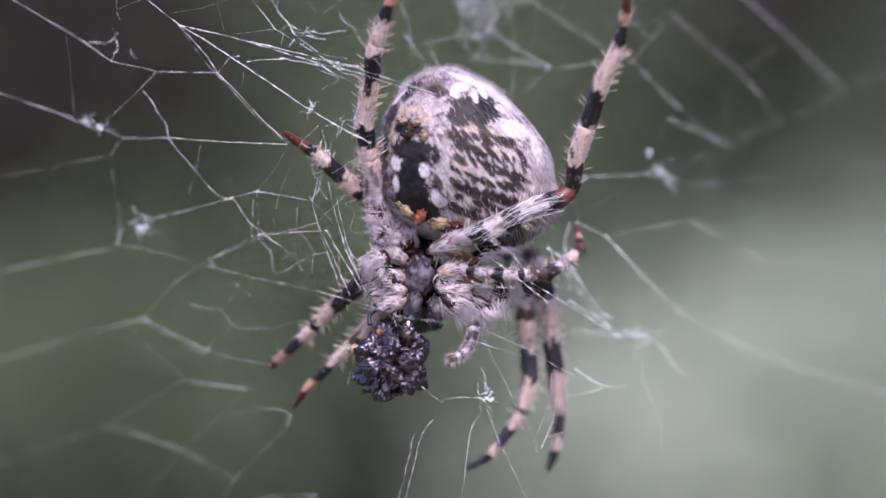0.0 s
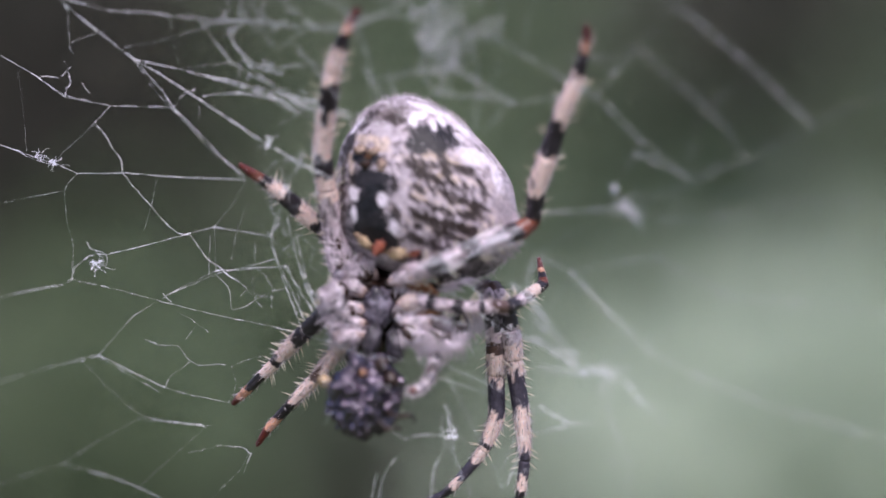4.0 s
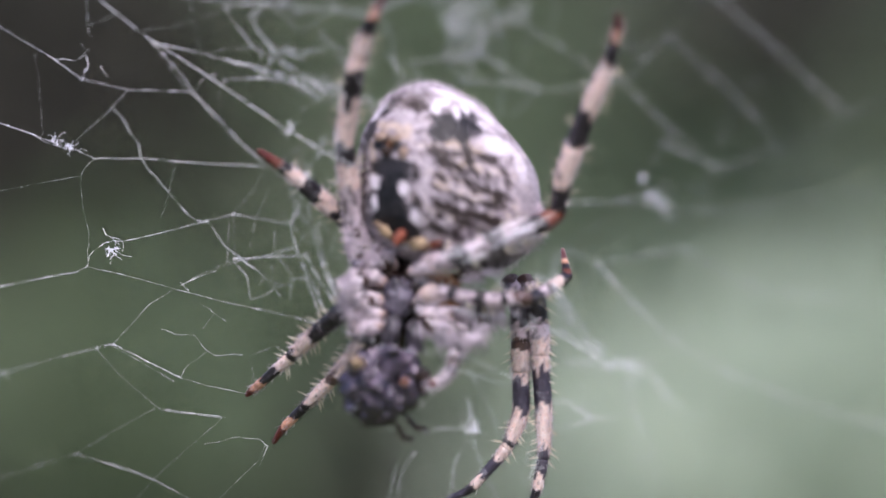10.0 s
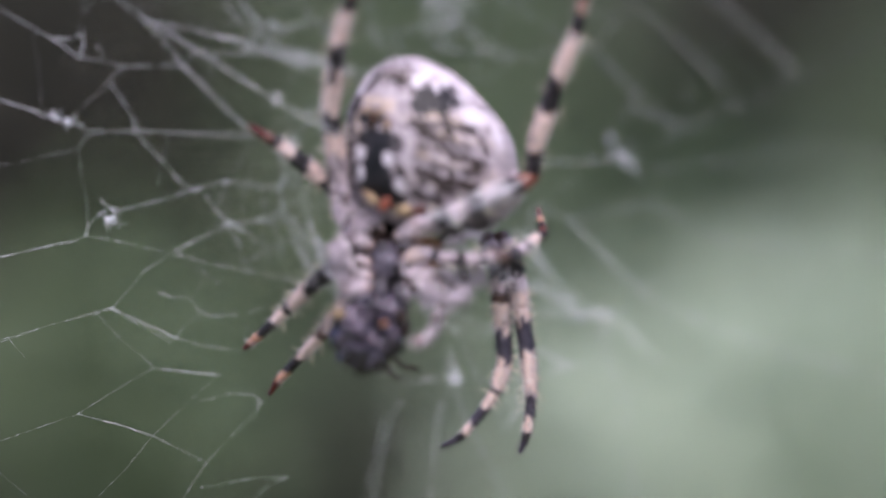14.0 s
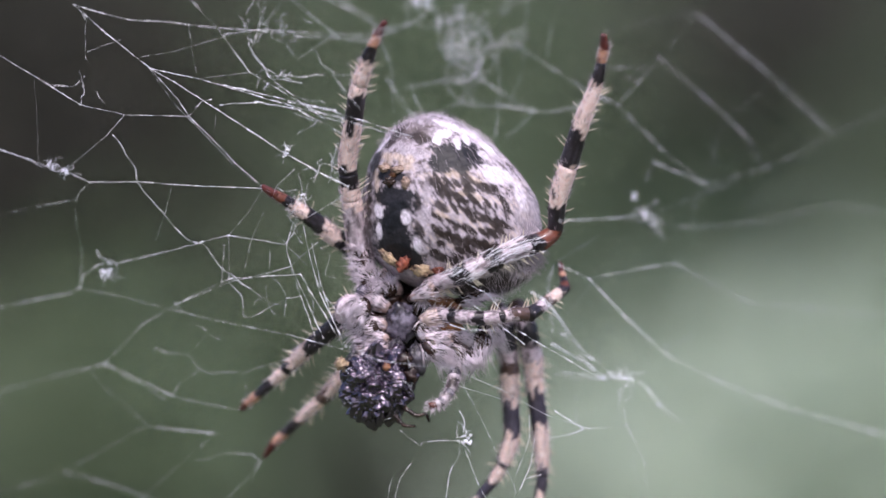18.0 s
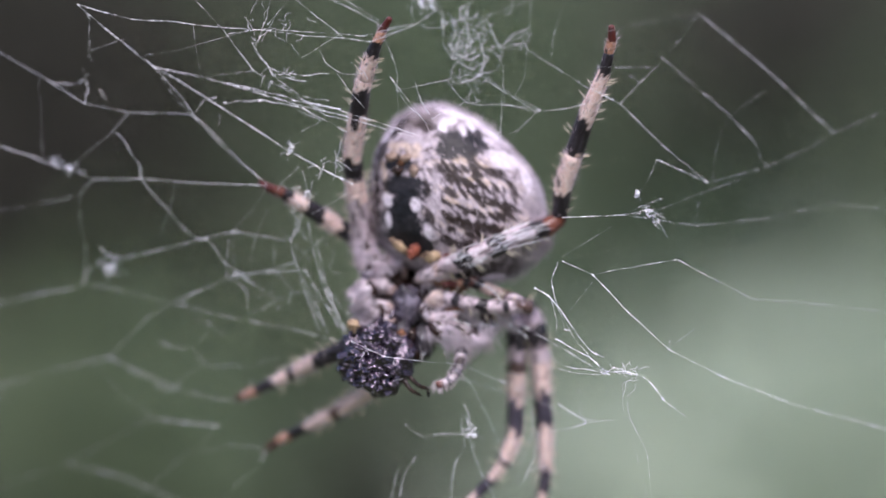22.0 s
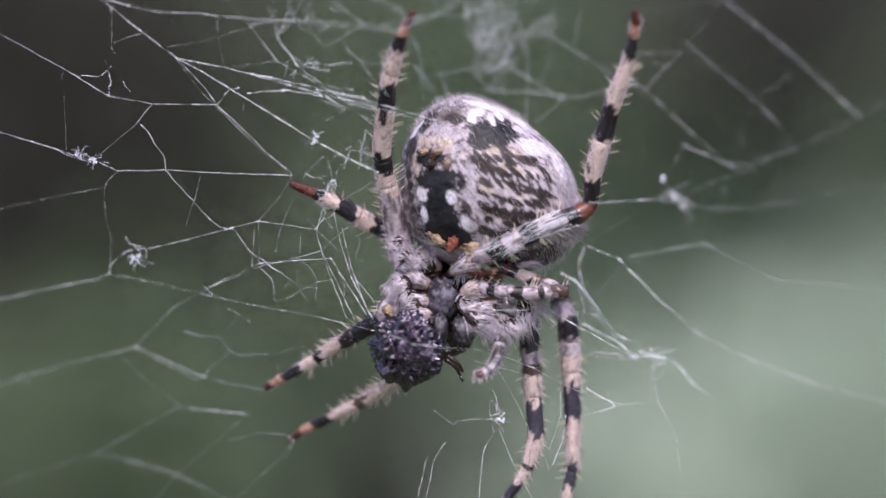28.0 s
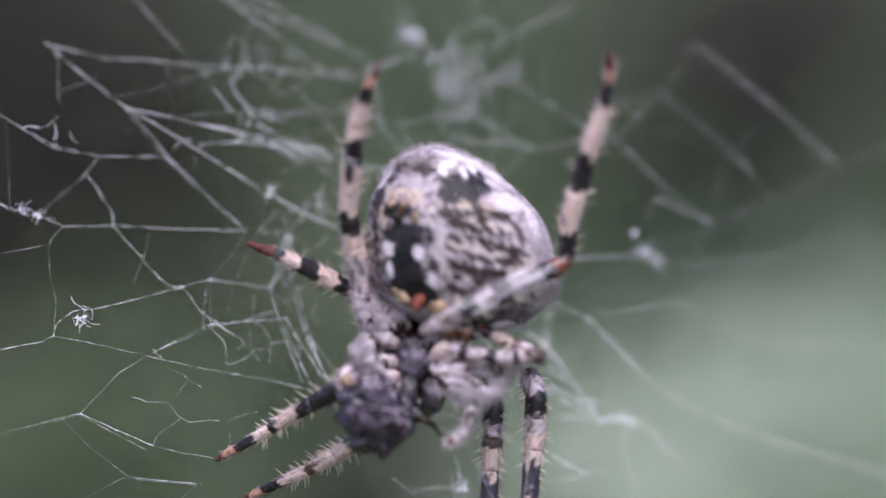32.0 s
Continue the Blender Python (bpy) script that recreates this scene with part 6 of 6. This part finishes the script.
# seconds, the prey's shift against the body (mm) and its turn (degrees)
PREY_ROWS = [(0, -0.22, -1.12, -20, -35), (2.5, 0.0, -1.2, -15, -30), (4.5, 0.45, -1.18, -5, -15), (6, 0.6, -1.15, -5, -15), (9, 0.38, -1.05, 25, 20), (13, 0.32, -0.7, 20, 15), (15.5, 0.15, -0.2, 5, 0),
             (17.5, 0.05, 0, 0, 0), (19, 0, 0, 0, 0), (21, -0.3, 0.3, -20, 25), (23, -0.48, 0.5, -25, 35), (25.5, -0.7, 0.62, -40, 50), (28, -0.85, 0.55, -50, 60), (30, -1.1, 0.5, -55, 55), (31, -0.85, 0.42, -58, 50), (32, -0.78, 0.42, -60, 45)]
# each claw's own shift in the web (mm), by seconds
CLAWS = {
    "a": [(0, -0.3, 1.1), (2.5, -0.38, 0.3), (6, -0.39, 0.27), (9, -0.31, -0.47), (12.8, -0.05, 1.19), (15.5, -0.11, 0.83), (17.5, 0.64, 1.3), (19, 0.76, 1.27), (20.5, 0.77, -0.91), (22, 0.84, -0.26), (23, 0.83, -0.34), (24, 0.97, -0.51), (25.5, 1.02, -0.04), (28, 0.99, -0.91), (30.8, 1.16, -0.62), (32, 1.25, 0.22)],
    "b": [(0, 0.71, 0.97), (2.5, -0.03, -0.1), (6, -0.18, -0.24), (9, -0.34, -0.72), (12.8, 1.76, 2.06), (15.5, 1.22, 1.38), (17.5, 3.61, 4.44), (19, 4.23, 5.22), (20.5, 2.24, 1.74), (22, 2.86, 2.51), (23, 2.85, 2.39), (24, 3, 2.54), (25.5, 3.53, 3.35), (28, 2.72, 2.07), (30.8, 2.66, 2.06), (32, 2.69, 2.38)],
    "c": [(0, -0.3, 0.5), (2.5, -0.33, 0.49), (6, -0.38, 0.51), (9, -0.32, 0.43), (12.8, -0.26, 0.37), (15.5, -0.22, 0.3), (17.5, 0.14, -0.06), (19, 0.26, -0.21), (20.5, 0.46, -0.46), (22, 0.28, -0.34), (23, 0.19, -0.33), (24, 0.56, -0.68), (25.5, 0.56, -0.73), (28, 0.55, -0.88), (30.8, 0.75, -1.03), (32, 0.69, -0.99)],
    "d": [(0, -0.25, -0.12), (9, -0.35, -0.1), (15.5, -0.25, -0.1), (18, 0, 0), (32, 0, 0)],
    "e": [(0, -0.72, -0.66), (2.5, -0.29, -0.21), (6, -0.21, -0.18), (9, 0.08, 0.2), (12.8, -0.72, -0.47), (15.5, -0.52, -0.39), (17.5, -2.15, -1.38), (19, -2.47, -1.66), (20.5, -2.38, -0.63), (22, -3.01, -0.71), (23, -2.84, -0.35), (24, -3.19, -0.79), (25.5, -4.32, -1.47), (28, -4.92, -1.85), (30.8, -5.57, -1.37), (32, -5.62, -2.5)],
    "f": [(0, -5.34, -5.54), (2.5, -4.55, -4.74), (6, -3.23, -3.56), (9, -1.34, -1.15), (12.8, -1.11, -0.98), (15.5, -0.62, -0.6), (17.5, -2.46, -1.9), (19, -2.7, -2.05), (20.5, -1.9, -0.49), (22, -1.93, -0.57), (23, -1.13, -0.08), (24, -1.76, -0.49), (25.5, -2.71, -1.02), (28, -3.58, -1.37), (30.8, -4.94, -1.75), (32, -2.52, -0.53)],
    "g": [(0, -1.15, -5.65), (2.5, -1.54, -2.6), (6, -1.9, -1.53), (9, -1.97, -5.36), (12.8, -1.21, -4.05), (15.5, -0.88, -4.16), (17.5, -1.26, -6.92), (19, -1.18, -5.05), (20.5, -1.63, -6.39), (22, -2.34, -9.89), (23, -2.16, -5.56), (24, -4.18, -15.86), (25.5, -2.63, -13.98), (28, -1.02, -10.3), (30.8, -3.26, -8.98), (32, -3.83, -12.84)],
    "h": [(0, -2.56, 2.92), (2.5, -1.58, 0.87), (6, 1.21, -5.47), (9, 0.91, -7.21), (12.8, -0.18, -1.97), (15.5, 0.58, -2.96), (17.5, -0.15, -2.43), (19, 0.13, -3.07), (20.5, -1.1, -0.51), (22, 0.27, -4.62), (23, 0.7, -5.81), (24, 0.33, -6), (25.5, 0.45, -6.78), (28, 0.31, -6.54), (30.8, -1, -2.48), (32, -0.63, -10.8)],
}


# where the front legs bend, their roots sink against the body (mm)
ROOTS = {
    "a": [(0, 0, -0.45), (2.5, 0.01, -0.41), (6, 0.01, -0.39), (9, -0.02, -0.36), (12.8, -0.05, -0.35), (15.5, -0.03, -0.24), (17.5, -0.15, -0.21), (19, -0.16, -0.13), (20.5, -0.19, -0.21), (22, -0.22, -0.35), (23, -0.25, -0.51), (24, -0.26, -0.72), (25.5, -0.27, -0.58), (28, -0.25, -0.25), (30.8, -0.24, -0.48), (32, -0.23, -0.67)],
    "b": [(0, 0.02, -0), (2.5, 0.01, -0.01), (6, 0.01, -0.01), (9, 0.01, -0.01), (12.8, 0.04, 0.02), (15.5, 0.03, 0.01), (17.5, 0.05, 0.06), (19, 0.06, 0.08), (20.5, 0.04, 0.07), (22, 0.05, 0.06), (23, 0.06, 0.07), (24, 0.06, 0.07), (25.5, 0.07, 0.08), (28, 0.05, 0.07), (30.8, 0.05, 0.07), (32, 0.05, 0.07)],
    "c": [(0, -0.01, -0), (2.5, -0.01, -0), (6, -0.01, -0), (9, -0.01, -0), (12.8, -0, 0), (15.5, -0, -0), (17.5, 0.01, -0), (19, 0.01, -0), (20.5, 0.02, -0.01), (22, 0.01, -0), (23, 0.01, -0), (24, 0.02, -0.01), (25.5, 0.02, -0.01), (28, 0.02, -0.01), (30.8, 0.02, -0), (32, 0.02, 0)],
    "e": [(0, -0.24, -0.07), (2.5, -0.18, -0.07), (6, -0.12, -0.13), (9, -0.19, -0.56), (12.8, 0.07, -0.09), (15.5, -0.19, 0.03), (17.5, -0.61, 0.04), (19, -0.81, 0.09), (20.5, -0.51, -0.73), (22, -0.23, -2.02), (23, 0.01, -2.4), (24, -0.61, -1.58), (25.5, -0.71, -1.37), (28, -0.79, -1.05), (30.8, -1.42, -0.31), (32, -1.15, -1.36)],
    "f": [(0, 0.19, 0.61), (2.5, 0.24, 0.6), (6, 0.23, 0.49), (9, 0.12, -0.17), (12.8, 0.02, 0.03), (15.5, -0.3, 0.01), (17.5, -0.51, -0.08), (19, -0.68, -0.1), (20.5, -0.2, -1.1), (22, 0.21, -2.55), (23, 0.46, -3.09), (24, -0.18, -2.49), (25.5, -0.27, -2.43), (28, -0.4, -2.31), (30.8, -1.38, -1.64), (32, -1.07, -2.42)],
    "g": [(0, -0.2, -0.02), (2.5, 0.13, 0.05), (6, 0.58, 0.12), (9, 0.5, 0), (12.8, 0.45, 0.17), (15.5, 0.23, -0.1), (17.5, -0.2, -0.17), (19, -0.41, -0.37), (20.5, -0.26, -0.49), (22, -0.05, -0.8), (23, 0.03, -1.51), (24, -0.1, -1.09), (25.5, -0.82, -1.47), (28, -1.64, -1.55), (30.8, -1.88, -0.86), (32, -1.86, -1.51)],
    "h": [(0, -0.29, -0.64), (2.5, -0.3, -0.44), (6, -0.31, -0.31), (9, 0.01, -0.14), (12.8, -0.02, -0.08), (15.5, -0.13, -0.32), (17.5, -0.4, -0.37), (19, -0.51, -0.5), (20.5, -0.41, -0.67), (22, -0.3, -1.15), (23, -0.18, -1.38), (24, -0.16, -1.47), (25.5, -0.36, -1.36), (28, -0.63, -1.11), (30.8, -1.19, -1.05), (32, -0.92, -1.2)],
}


def spider_pose(row):
    x, z = blend(BODY, row[0])
    return web_pose(row) @ Matrix.Translation((HUB + Vector((x, 0, z))) * MM) @ pose(0, 0, 0, 0, blend(LEAN, row[0])[0], 0)


def motions():
    walk(web, [(r[0], web_pose(r, w)) for r, w in zip(PATH, WEB)])
    walk(spider, [(r[0], spider_pose(r)) for r in PATH])
    rows = []
    for r in PATH:
        x, z, ax, az = blend(PREY_ROWS, r[0])
        rows.append((r[0], spider_pose(r) @ Matrix.Translation((PREY_AT - HUB + Vector((x, 0, z))) * MM) @ pose(0, 0, 0, ax, 0.6 * az, az)))
    walk(prey, rows)
    for key, (ob, origin, claw) in LEGS.items():
        rows = []
        for r in PATH:
            bx, bz = blend(BODY, r[0])
            cx, cz = blend(CLAWS[key], r[0])
            sx, sz = blend(ROOTS.get(key, [(0, 0, 0), (32, 0, 0)]), r[0])
            root = origin + Vector((sx, 0, sz))
            lean = pose(0, 0, 0, 0, blend(LEAN, r[0])[0], 0).to_3x3().inverted()
            held = lean @ (claw + Vector((cx - bx, 0, cz - bz)) - HUB) + HUB - root
            turn = (claw - origin).rotation_difference(held).to_matrix().to_4x4()
            spin = Matrix.Rotation(radians(blend(TWIST.get(key, [(0, 0), (32, 0)]), r[0])[0]), 4, held.normalized())
            rows.append((r[0], Matrix.Translation((root - HUB) * MM) @ spin @ turn))
        walk(ob, rows)
    pivot = (BELLY_AT - HUB) * MM
    rows = []
    for r in PATH:
        x, z, roll, yaw = blend(ABDOMEN, r[0])
        rows.append((r[0], Matrix.Translation(pivot + V((x, 0, z))) @ pose(0, 0, 0, 0, roll, yaw) @ Matrix.Translation(-pivot)))
    walk(belly, rows)
    shin = LEGS_SHIN[0]
    walk(shin, [(t, Matrix.Translation(LEGS_SHIN[1]) @ Vector(SHIN_REST).rotation_difference(Vector(way)).to_matrix().to_4x4()) for t, way in SHIN_ROWS])


motions()
